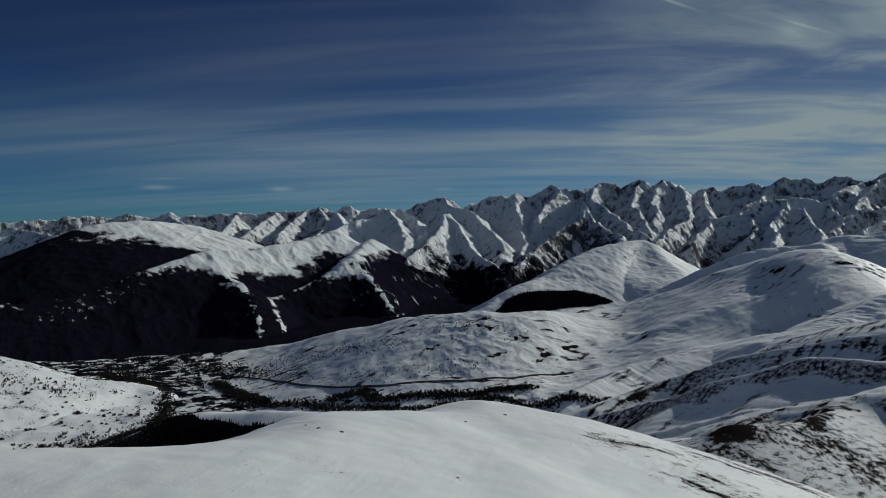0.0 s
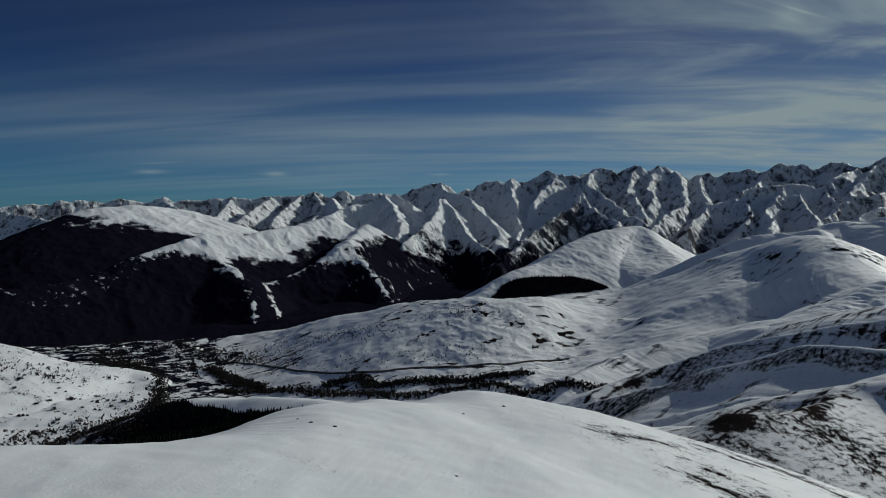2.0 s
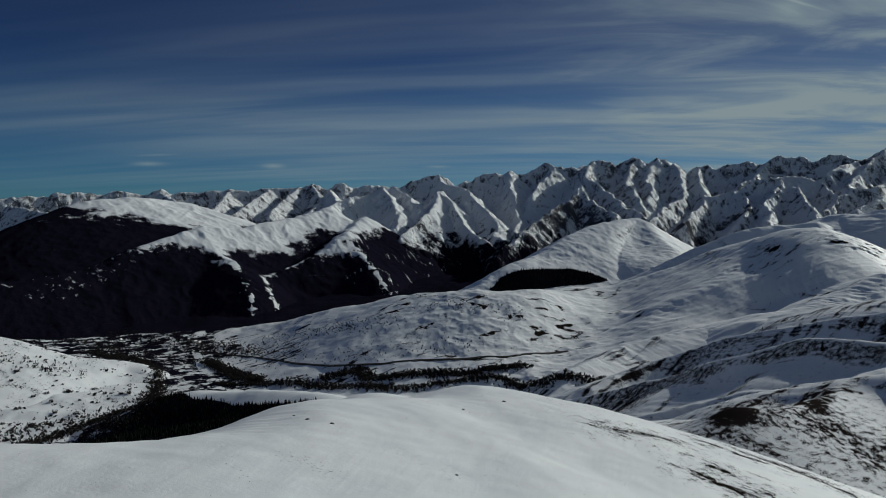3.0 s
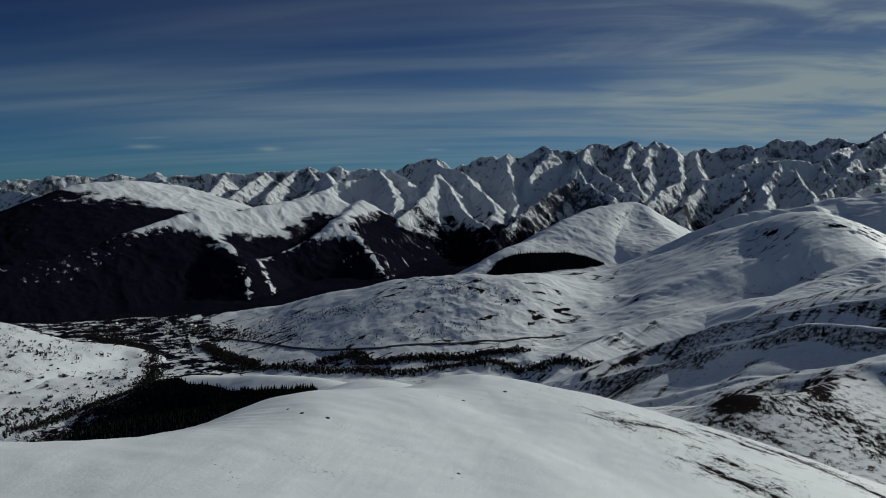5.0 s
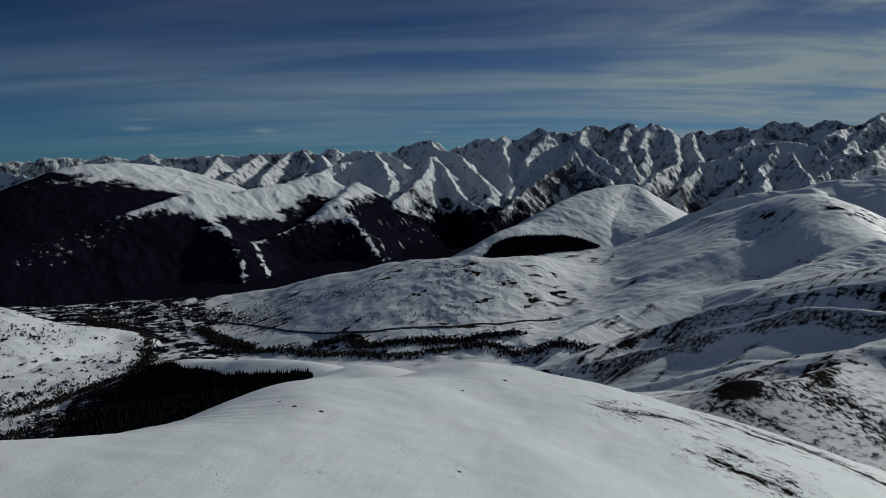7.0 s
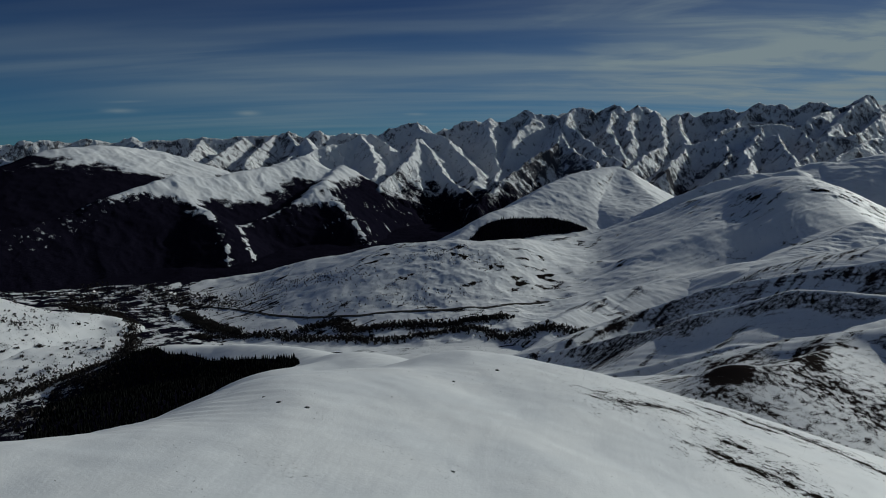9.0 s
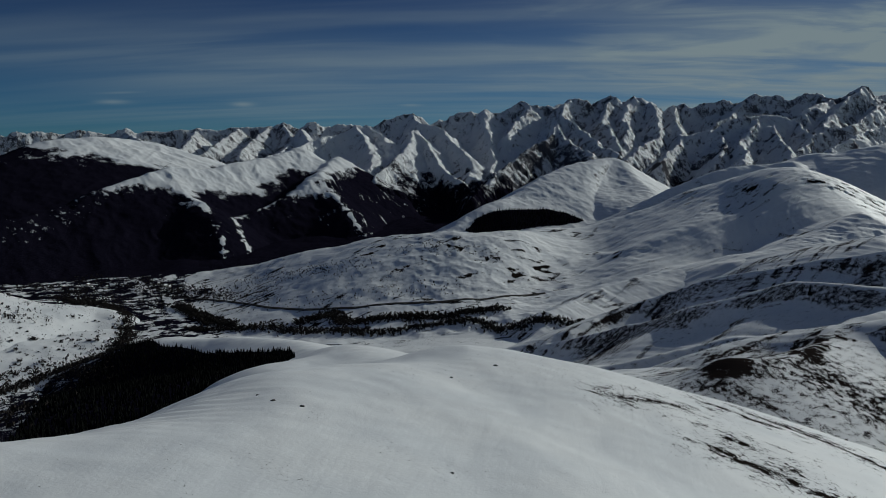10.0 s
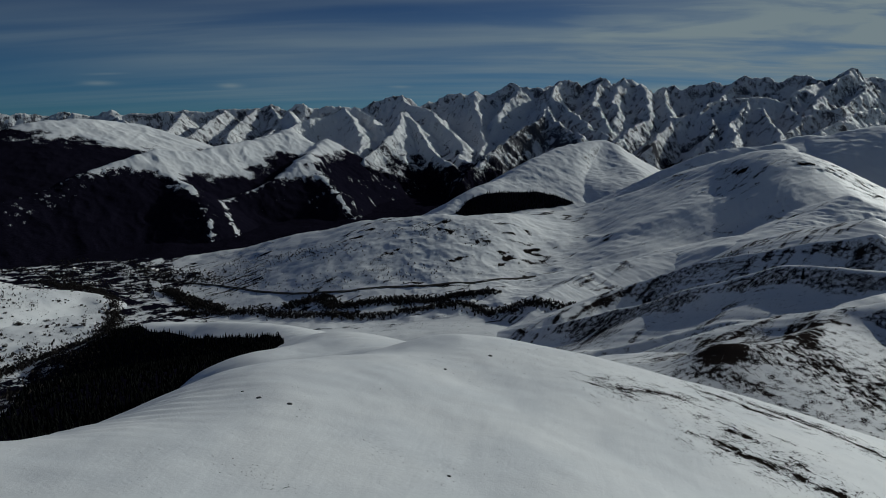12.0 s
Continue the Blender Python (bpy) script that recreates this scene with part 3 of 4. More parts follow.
def heights(X, Y):
    dist = np.hypot(X - ORIGIN[0], Y - ORIGIN[1])
    out = []
    for name, rule, mat, (near, reach) in LANDS:
        h = np.full(X.shape, -9999.0, np.float32)
        inside = (dist >= near) & (dist <= reach)
        if inside.any():
            h[inside] = rule(X[inside].astype(np.float64), Y[inside].astype(np.float64))
        out.append(h)
    return np.array(out)


def ground_at(x, y):
    """Height of the land at points of the plan, as arrays."""
    return heights(np.atleast_1d(np.asarray(x, float)), np.atleast_1d(np.asarray(y, float))).max(axis=0)


def inside(X, Y, area):
    """Which points of the plan lie inside a closed outline."""
    hit = np.zeros(np.shape(X), bool)
    for (ax, ay), (bx, by) in zip(area, area[1:] + area[:1]):
        if ay != by:
            hit ^= ((ay > Y) != (by > Y)) & (X < (bx - ax) * (Y - ay) / (by - ay) + ax)
    return hit


# outlines and lines on the plan
DARK_WOOD = [(-100, 545), (-112, 620), (-135, 710), (-195, 800), (-250, 880), (-300, 940), (-366, 1000), (-405, 1060), (-432, 1078), (-452, 1040), (-462, 960), (-440, 880), (-372, 730),
             (-302, 570), (-258, 470), (-235, 400), (-190, 370), (-135, 395), (-105, 450)]
THIN_WOOD = [(-430, 1075), (-520, 1390), (-600, 1400), (-575, 1180), (-515, 950), (-450, 760), (-372, 560), (-318, 430), (-255, 375), (-225, 400), (-278, 560), (-440, 880)]
FAR_WOOD = [(-1600, 1960), (-1000, 1985), (-800, 1985), (-680, 2010), (-560, 2030), (-430, 1960), (-300, 1890), (0, 1830), (200, 2000), (400, 2500), (400, 3300), (-2300, 3300)]
SNOW_LINES = [[(x, y) for x, y, z in line] for line in ([(-363, 3330, 365), (-415, 3123, 305), (-430, 2969, 277), (-496, 2806, 216), (-596, 2654, 165), (-661, 2535, 146), (-601, 2406, 78), (-536, 2268, 25)], [(-426, 2970, 272), (-314, 2762, 180), (-242, 2629, 119), (-185, 2473, 72)], [(-946, 2741, 316), (-851, 2604, 236), (-747, 2491, 195), (-660, 2349, 124), (-609, 2218, 34)])]
THIN_LINES = [[(x, y) for x, y, z in line] for line in ([(-1090, 2492, 248), (-1121, 2346, 199), (-1179, 2204, 143), (-1210, 2096, 73)], [(-1390, 2078, 184), (-1254, 2186, 184), (-1166, 2324, 205), (-1089, 2492, 254), (-1004, 2635, 292), (-946, 2741, 316), (-853, 2824, 304), (-775, 2950, 322), (-649, 3133, 349), (-554, 3304, 386), (-446, 3472, 435), (-349, 3603, 486), (-242, 3692, 490)][:5])]
ROCK_LINES = [[(679, 3785), (563, 3602), (454, 3415), (353, 3226)], [(722, 3624), (749, 3414)], [(897, 3223), (1000, 3140)], [(1295, 3408), (1387, 3372)], [(-179, 3421), (-129, 3543)], [(1079, 3272), (1148, 3249)]]
SCARS = [[(-152, 1652), (-120, 1660)], [(-112, 1690), (-85, 1690)], [(42, 1636), (78, 1646)], [(128, 1538), (158, 1546)], [(178, 1448), (196, 1476), (212, 1504)],
         [(80, 1445), (102, 1462)], [(-56, 1520), (-28, 1526)], [(372, 1648), (402, 1662)], [(60, 1600), (95, 1580)], [(-10, 1560), (8, 1548)]]
HILL_WOOD = [(134, 2290), (150, 2314), (176, 2368), (226, 2401), (316, 2434), (418, 2468), (493, 2450), (530, 2430), (545, 2408), (505, 2385), (441, 2360), (361, 2325), (270, 2285), (200, 2260)]
BELTS = [[(-470, 1430), (-415, 1415), (-290, 1366), (-200, 1290), (-93, 1232), (-4, 1227), (94, 1215), (133, 1140), (230, 1080)],
         [(-246, 1367), (-180, 1372), (-139, 1300), (-40, 1290), (60, 1262), (140, 1272)],
         [(-560, 1640), (-500, 1560), (-440, 1480), (-380, 1420)],
         [(-850, 1720), (-700, 1620), (-620, 1500), (-560, 1340), (-520, 1200), (-560, 1020), (-580, 930)]]
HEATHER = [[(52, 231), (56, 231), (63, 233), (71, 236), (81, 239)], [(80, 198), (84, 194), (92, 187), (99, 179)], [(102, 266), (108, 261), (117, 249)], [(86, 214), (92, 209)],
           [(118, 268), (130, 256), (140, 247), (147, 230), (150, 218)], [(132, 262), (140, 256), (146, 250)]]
ROAD_PLAN = [(-629, 1748), (-520, 1690), (-408, 1595), (-330, 1502), (-258, 1436), (-184, 1399), (-137, 1378), (-92, 1370), (-37, 1361), (17, 1347), (72, 1350), (126, 1353), (184, 1382), (243, 1404)]


def covers(name, X, Y, Z, slope):
    """Bare share, wood share and rock share of each point of a land."""
    n = rolling(X, Y, 120, 4, 201)
    m = rolling(X, Y, 35, 4, 205)
    bare, wood, rock = np.zeros(X.shape), np.zeros(X.shape), np.zeros(X.shape)
    if name == "ground":
        low = smoothstep(X, 100, -450)
        bare = 0.20 + 0.10 * n + 0.16 * low
        hedge = np.minimum.reduce([along(X, Y, b) for b in BELTS])
        fields = rolling(X, Y, 42, 5, 207, 0.78)
        skirt = smoothstep(-X, 500, 590) * (1 - smoothstep(Y + 0.13 * X, 1290, 1370))
        low, bare = low * (1 - skirt), bare - 0.14 * skirt
        wood = (0.14 + 0.16 * n) * (1 - 0.8 * skirt) + low * (0.43 + 0.10 * smoothstep(-X, 600, 800) + 0.50 * fields) + 0.22 * (1 - smoothstep(hedge, 5, 40)) * (1 + m)
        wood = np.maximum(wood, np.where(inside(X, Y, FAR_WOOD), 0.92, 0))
    elif name == "foreground_hill":
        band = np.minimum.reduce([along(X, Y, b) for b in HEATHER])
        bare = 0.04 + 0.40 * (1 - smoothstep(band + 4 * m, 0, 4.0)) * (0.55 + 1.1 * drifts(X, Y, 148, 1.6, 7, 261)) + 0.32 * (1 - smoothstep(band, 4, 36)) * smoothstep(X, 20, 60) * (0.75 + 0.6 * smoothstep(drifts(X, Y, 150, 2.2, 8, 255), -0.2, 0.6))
        bare = bare + 0.2 * smoothstep(np.hypot(X, Y), 430, 600) * smoothstep(m, 0.1, 0.6)
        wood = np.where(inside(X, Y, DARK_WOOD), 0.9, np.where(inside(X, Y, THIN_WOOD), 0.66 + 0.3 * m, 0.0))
    elif name == "bench_hill":
        bare = 0.27 + 0.12 * n + 0.12 * m
    elif name == "road_hill":
        scars = smoothstep(drifts(X, Y, 20, 34, 110, 231), 0.2, 0.75) * smoothstep(rolling(X, Y, 160, 2, 235), -0.1, 0.5)
        bare = 0.17 + (0.5 - 0.25 * smoothstep(X, 300, 600)) * smoothstep(slope + 0.18 * n + 0.1 * m, 0.52, 0.78) + 0.12 * smoothstep(-X, 0, 500) + 0.40 * scars
        scar = np.minimum.reduce([along(X, Y, b) for b in SCARS])
        bare = bare + 0.42 * (1 - smoothstep(scar + 12 * rolling(X, Y, 18, 4, 267, 0.6), 1, 8)) + 0.24 * np.exp(-np.hypot(X + 85, Y - 1465) / 50) + 0.10 * (1 - smoothstep(scar, 10, 60)) * (1 + m)
    elif name == "woods_hill":
        bare = 0.15 + 0.3 * smoothstep(slope + 0.15 * n + 0.12 * m, 0.6, 1.0)
        wood = np.where(inside(X, Y, HILL_WOOD), 0.9, 0.0)
    elif name == "side_spurs":
        knob = np.exp(-((X - 171) / 12) ** 4 - ((Y - 408) / 10) ** 4)
        band = along(X, Y, [(184, 408), (209, 409), (219, 396), (231, 379), (238, 355)])
        low_band = np.minimum(along(X, Y, [(150, 398), (163, 386), (172, 371), (177, 363)]), along(X, Y, [(176, 350), (190, 330), (205, 305)]))
        rim = np.minimum(along(X, Y, [(205, 500), (218, 463), (231, 425), (250, 450), (265, 473), (280, 467)]), along(X, Y, [(213, 516), (250, 522), (285, 545)]))
        heath = 0.75 * (1 - smoothstep(band + 6 * m, 4, 26)) + 0.85 * (1 - smoothstep(band + 20 * m, 25, 110)) + 0.9 * (1 - smoothstep(low_band + 4 * m, 1, 9)) + 1.7 * (1 - smoothstep(rim + 5 * m, 1, 10))
        bare = 0.20 + 0.34 * smoothstep(slope + 0.18 * n + 0.12 * m, 0.50, 0.80) + 0.75 * knob * (0.75 + 0.5 * rolling(X, Y, 9, 3, 265)) + 0.27 * heath * (0.45 + 0.75 * smoothstep(drifts(X, Y, 125, 4, 12, 251), -0.2, 0.7)) - 0.05 * smoothstep(Y, 850, 1100)
        stripe = smoothstep(drifts(X, Y, 42, 24, 150, 241), 0.05, 0.7) * smoothstep(rolling(X, Y, 130, 2, 245), -0.3, 0.4)
        bare = bare + (0.33 + 0.1 * smoothstep(Y, 750, 950)) * stripe * smoothstep(Y, 430, 500) * (1 - knob)
    elif name == "wooded_ridges":
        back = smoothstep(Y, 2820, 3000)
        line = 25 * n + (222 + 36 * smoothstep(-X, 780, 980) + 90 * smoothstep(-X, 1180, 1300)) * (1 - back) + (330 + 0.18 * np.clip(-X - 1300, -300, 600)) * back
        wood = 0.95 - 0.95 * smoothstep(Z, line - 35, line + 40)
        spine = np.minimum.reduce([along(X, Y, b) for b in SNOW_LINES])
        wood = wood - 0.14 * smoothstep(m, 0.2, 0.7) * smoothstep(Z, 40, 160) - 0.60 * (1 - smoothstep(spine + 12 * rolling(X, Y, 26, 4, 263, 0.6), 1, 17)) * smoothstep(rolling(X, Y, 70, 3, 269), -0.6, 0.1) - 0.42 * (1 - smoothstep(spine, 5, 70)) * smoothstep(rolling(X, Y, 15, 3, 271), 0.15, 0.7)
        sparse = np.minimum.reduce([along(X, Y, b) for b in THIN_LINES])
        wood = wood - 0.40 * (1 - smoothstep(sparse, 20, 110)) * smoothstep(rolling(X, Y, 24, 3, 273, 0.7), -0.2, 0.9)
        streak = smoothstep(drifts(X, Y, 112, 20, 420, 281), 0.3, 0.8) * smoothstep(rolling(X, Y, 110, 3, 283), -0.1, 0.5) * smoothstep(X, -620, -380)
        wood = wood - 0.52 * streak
        bare = 0.08 + 0.5 * smoothstep(slope + 0.15 * n, 0.75, 1.05)
        rock = np.full(X.shape, 0.5)
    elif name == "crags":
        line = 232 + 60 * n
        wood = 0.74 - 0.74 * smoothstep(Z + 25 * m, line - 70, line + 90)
        cliff = np.minimum.reduce([along(X, Y, b) for b in ROCK_LINES])
        bare = 0.22 + 0.26 * smoothstep(slope + 0.35 * n + 0.3 * m, 0.9, 1.6) + 0.30 * (1 - smoothstep(cliff + 30 * m, 20, 90)) - 0.12 * smoothstep(X, 500, 250)
        rock = np.full(X.shape, 0.7)
    else:
        bare = 0.25 + 0.26 * smoothstep(slope + 0.35 * n + 0.3 * m, 0.9, 1.5) + 0.14 * smoothstep(Z + 60 * n, 540, 640)
        bare = bare + 0.08 * (name == "distant_peaks")
        rock = np.full(X.shape, 1.0)
    return bare, wood, rock


def sheet(name, verts, faces, cover, mat):
    me = bpy.data.meshes.new(name)
    me.vertices.add(len(verts))
    me.vertices.foreach_set("co", verts.astype(np.float32).ravel())
    me.loops.add(faces.size)
    me.loops.foreach_set("vertex_index", faces.astype(np.int32).ravel())
    me.polygons.add(len(faces))
    me.polygons.foreach_set("loop_start", np.arange(0, faces.size, 4, dtype=np.int32))
    me.polygons.foreach_set("use_smooth", np.ones(len(faces), bool))
    me.update(calc_edges=True)
    layer = me.attributes.new("cover", "FLOAT_COLOR", "POINT")
    layer.data.foreach_set("color", cover.astype(np.float32).ravel())
    me.materials.append(mat)
    return tagged(new(name, me), LABELS[name], "hill" if "hill" in name else "terrain", kind="structure")


def grid_faces(keep, cols):
    i, j = np.nonzero(keep)
    a = i * cols + j
    return np.stack([a, a + 1, a + cols + 1, a + cols], axis=1)


def pack(Z, X, Y, faces, name, slope):
    used, inverse = np.unique(faces.ravel(), return_inverse=True)
    x, y, z, s = X.ravel()[used], Y.ravel()[used], Z.ravel()[used], slope.ravel()[used]
    bare, wood, rock = covers(name, x, y, z, s)
    return np.stack([x, y, z], 1), inverse.reshape(-1, 4), np.stack([bare, wood, rock, np.ones(len(x))], 1)


def build_land():
    radii = np.concatenate([np.geomspace(40, 120, 22)[:-1], np.geomspace(120, 420, 230)[:-1], np.geomspace(420, 1000, 170)[:-1], np.geomspace(1000, 4880, 760)])
    angles = np.linspace(-38, 38, 960)
    X, Y = polar(radii, angles)
    H = heights(X, Y)
    top = H.max(axis=0)
    # the rest of the round, coarse
    back_r = np.concatenate([[0.5], np.geomspace(40, 4880, 90)])
    back_a = np.concatenate([np.linspace(38, 322, 190)])
    XB, YB = polar(back_r, back_a)
    HB = heights(XB, YB).max(axis=0)
    front_r = np.array([0.5, 40.0])
    XC, YC = polar(front_r, np.linspace(-38, 38, 40))
    HC = heights(XC, YC).max(axis=0)
    for k, (name, rule, mat, reach) in enumerate(LANDS):
        Z = H[k]
        near = Z >= top - 6
        keep = near[:-1, :-1] | near[1:, :-1] | near[:-1, 1:] | near[1:, 1:]
        whole = Z > -9000
        keep &= whole[:-1, :-1] & whole[1:, :-1] & whole[:-1, 1:] & whole[1:, 1:]
        if not keep.any():
            continue
        gr = np.gradient(Z, axis=0) / np.gradient(radii)[:, None]
        ga = np.gradient(Z, axis=1) / (radii[:, None] * radians(angles[1] - angles[0]))
        slope = np.hypot(gr, ga)
        v, f, c = pack(Z, X, Y, grid_faces(keep, X.shape[1]), name, slope)
        if name in ("ground", "foreground_hill"):
            pieces = [(XB, YB, HB)] if name == "ground" else [(XC, YC, HC)]
            for x2, y2, z2 in pieces:
                v2, f2, c2 = pack(z2, x2, y2, grid_faces(np.ones((x2.shape[0] - 1, x2.shape[1] - 1), bool), x2.shape[1]), "foreground_hill", np.zeros(x2.shape))
                f, v, c = np.vstack([f, f2 + len(v)]), np.vstack([v, v2]), np.vstack([c, c2])
        sheet(name, v, f[:, ::-1], c, mat)


build_land()


# ---- parts and things ----
def part(name, bm, mat, parent, label=""):
    me = bpy.data.meshes.new(name)
    bm.to_mesh(me)
    bm.free()
    me.materials.append(mat)
    ob = new(name, me)
    ob.parent = parent
    return tagged(ob, label)


def from_faces(name, verts, faces, mat):
    me = bpy.data.meshes.new(name)
    me.from_pydata(verts, [], faces)
    me.materials.append(mat)
    return new(name, me)


def plain_material(name, low, high, size, rough=0.8, relief=0.3, gloss=0.2):
    m, g = material(name)
    at = g.add("ShaderNodeNewGeometry").outputs["Position"]
    lot = g.add("ShaderNodeObjectInfo").outputs["Random"]
    isle = g.add("ShaderNodeNewGeometry").outputs["Random Per Island"]
    n = g.noise(at, 1.0 / size, 4.0, 0.6)
    f = g.math("ADD", g.math("MULTIPLY", n, 0.6), g.math("MULTIPLY", g.math("ADD", lot, isle), 0.22), clamp=True)
    finish(g, g.mix(f, low, high), rough, bumped(g, n, relief, size * 0.3), gloss)
    return m


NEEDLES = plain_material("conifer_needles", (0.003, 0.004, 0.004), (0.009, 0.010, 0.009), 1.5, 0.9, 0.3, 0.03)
TWIGS = plain_material("bare_twigs", (0.012, 0.010, 0.010), (0.045, 0.036, 0.031), 0.8)
BARK = plain_material("dark_bark", (0.025, 0.020, 0.017), (0.075, 0.060, 0.050), 0.4)
HEATH = plain_material("brown_heather", (0.018, 0.014, 0.011), (0.070, 0.050, 0.036), 0.3)
STONE = plain_material("dark_stone", (0.035, 0.035, 0.036), (0.14, 0.135, 0.13), 0.5, 0.75, 0.6)
ASPHALT = plain_material("wet_asphalt", (0.012, 0.012, 0.013), (0.034, 0.034, 0.036), 3.0, 0.9, 0.3, 0.05)
BANK = plain_material("earth_bank", (0.020, 0.017, 0.014), (0.085, 0.065, 0.050), 2.0)
ROOF_SNOW = plain_material("roof_snow", (0.76, 0.78, 0.80), (0.86, 0.86, 0.86), 2.0, 0.6, 0.1)
WALL = plain_material("house_plaster", (0.26, 0.24, 0.21), (0.48, 0.45, 0.40), 3.0)


def tier(verts, faces, x, y, low, high, radius, sides, rng):
    """One ragged skirt of branches."""
    base, turn = len(verts), rng.uniform(0, 6.28)
    for k in range(sides):
        a = turn + 2 * math.pi * k / sides
        r = radius * (rng.uniform(0.85, 1.2) if k % 2 else rng.uniform(0.5, 0.75))
        verts.append((x + r * math.cos(a), y + r * math.sin(a), low + rng.uniform(-0.04, 0.06) * (high - low)))
    verts.append((x, y, high))
    for k in range(sides):
        faces.append((base + k, base + (k + 1) % sides, base + sides))


def conifer_shape(verts, faces, x, y, z, tall, rng, tiers, sides):
    wide = tall * rng.uniform(0.17, 0.24)
    for k in range(tiers):
        f = k / tiers
        low = z + tall * (0.06 + 0.86 * f)
        high = z + tall * min(1.0, 0.06 + 0.86 * f + 1.75 / (tiers + 0.75))
        tier(verts, faces, x, y, low, high, wide * (1 - f) ** 0.9 + 0.04 * tall * 0.3, sides, rng)


def scatter(area, spacing, rng, keep=1.0):
    """Points spread over an outline, jittered off a grid."""
    xs, ys = [p[0] for p in area], [p[1] for p in area]
    out = []
    x = min(xs)
    while x < max(xs):
        y = min(ys)
        while y < max(ys):
            if rng.random() < keep:
                out.append((x + rng.uniform(-0.6, 0.6) * spacing, y + rng.uniform(-0.6, 0.6) * spacing))
            y += spacing
        x += spacing
    p = np.array(out)
    return p[inside(p[:, 0], p[:, 1], area)]


def wood(name, area, spacing, tall, seed, label, tiers=3, sides=6, near=0.0):
    rng = random.Random(seed)
    p = scatter(area, spacing, rng, 0.92)
    p = p[p[:, 1] > near]
    z = ground_at(p[:, 0], p[:, 1])
    verts, faces = [], []
    for (x, y), h in zip(p, z):
        conifer_shape(verts, faces, x, y, h - 0.4, tall * rng.uniform(0.65, 1.25), rng, tiers, sides)
    ob = from_faces(name, verts, faces, NEEDLES)
    return tagged(ob, label, "forest", kind="stuff")


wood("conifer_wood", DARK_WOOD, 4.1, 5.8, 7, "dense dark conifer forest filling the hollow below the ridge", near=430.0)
wood("hill_wood", HILL_WOOD, 6.0, 9.0, 8, "dense dark conifer plantation on the snow hill", 2, 5)


def tube(verts, faces, a, b, ra, rb, sides=5):
    a, b = Vector(a), Vector(b)
    axis = (b - a).normalized()
    u = axis.orthogonal().normalized()
    v = axis.cross(u)
    base = len(verts)
    for c, r in ((a, ra), (b, rb)):
        for k in range(sides):
            t = 2 * math.pi * k / sides
            verts.append(tuple(c + r * (math.cos(t) * u + math.sin(t) * v)))
    for k in range(sides):
        n = (k + 1) % sides
        faces.append((base + k, base + n, base + sides + n, base + sides + k))


def child(name, verts, faces, mat, parent, label=""):
    ob = from_faces(name, verts, faces, mat)
    ob.parent = parent
    return tagged(ob, label)


def bare_tree(tall, seed):
    """A leafless broad tree: trunk, limbs and a haze of twigs."""
    rng = random.Random(seed)
    root = new("bare_tree")
    v, f = [], []
    tube(v, f, (0, 0, -0.5), (0.1, 0.05, tall * 0.42), tall * 0.030, tall * 0.018, 6)
    ends = []
    for k in range(7):
        a = 2 * math.pi * k / 7 + rng.uniform(-0.3, 0.3)
        s = Vector((0.05, 0.03, tall * rng.uniform(0.22, 0.42)))
        e = s + Vector((math.cos(a) * tall * rng.uniform(0.14, 0.26), math.sin(a) * tall * rng.uniform(0.14, 0.26), tall * rng.uniform(0.2, 0.42)))
        tube(v, f, s, e, tall * 0.013, tall * 0.005, 4)
        ends.append((s, e))
    child("trunk", v, f, BARK, root)
    v, f = [], []
    for k in range(150):
        s, e = rng.choice(ends)
        p = s.lerp(e, rng.uniform(0.3, 1.1))
        way = Vector((rng.gauss(0, 1), rng.gauss(0, 1), rng.gauss(0.55, 0.7))).normalized()
        q = p + way * tall * rng.uniform(0.07, 0.17)
        side = way.orthogonal().normalized() * tall * rng.uniform(0.008, 0.02)
        base = len(v)
        v += [tuple(p - side * 0.6), tuple(p + side * 0.6), tuple(q + side), tuple(q - side * 0.4)]
        f.append((base, base + 1, base + 2, base + 3))
    child("crown", v, f, TWIGS, root)
    return tagged(root, "leafless dark broad tree standing in the valley snow", "tree", "valley trees")


def fir_tree(tall, seed):
    rng = random.Random(seed)
    root = new("fir_tree")
    v, f = [], []
    tube(v, f, (0, 0, -0.5), (0, 0, tall * 0.5), tall * 0.022, tall * 0.012, 6)
    child("trunk", v, f, BARK, root)
    v, f = [], []
    conifer_shape(v, f, 0, 0, 0.1, tall, rng, 6, 9)
    child("crown", v, f, NEEDLES, root)
    return tagged(root, "dark pointed fir tree standing in the snow", "tree", "fir trees")


def bush(wide, seed):
    """A low leafless bush: a dome of twigs."""
    rng = random.Random(seed)
    root = new("bush")
    v, f = [], []
    for k in range(90):
        a, up = rng.uniform(0, 6.283), rng.uniform(0.05, 1.2)
        way = Vector((math.cos(a) * math.cos(up), math.sin(a) * math.cos(up), math.sin(up)))
        p = way * wide * rng.uniform(0.05, 0.32)
        q = p + (way + Vector((rng.gauss(0, 0.3), rng.gauss(0, 0.3), 0.2))).normalized() * wide * rng.uniform(0.1, 0.26)
        side = way.orthogonal().normalized() * wide * rng.uniform(0.015, 0.04)
        base = len(v)
        v += [tuple(p - side), tuple(p + side), tuple(q + side * 0.6), tuple(q - side)]
        f.append((base, base + 1, base + 2, base + 3))
    child("crown", v, f, TWIGS, root)
    return tagged(root, "low dark leafless bush on the snowy slope", "bush", "bushes on the slope")


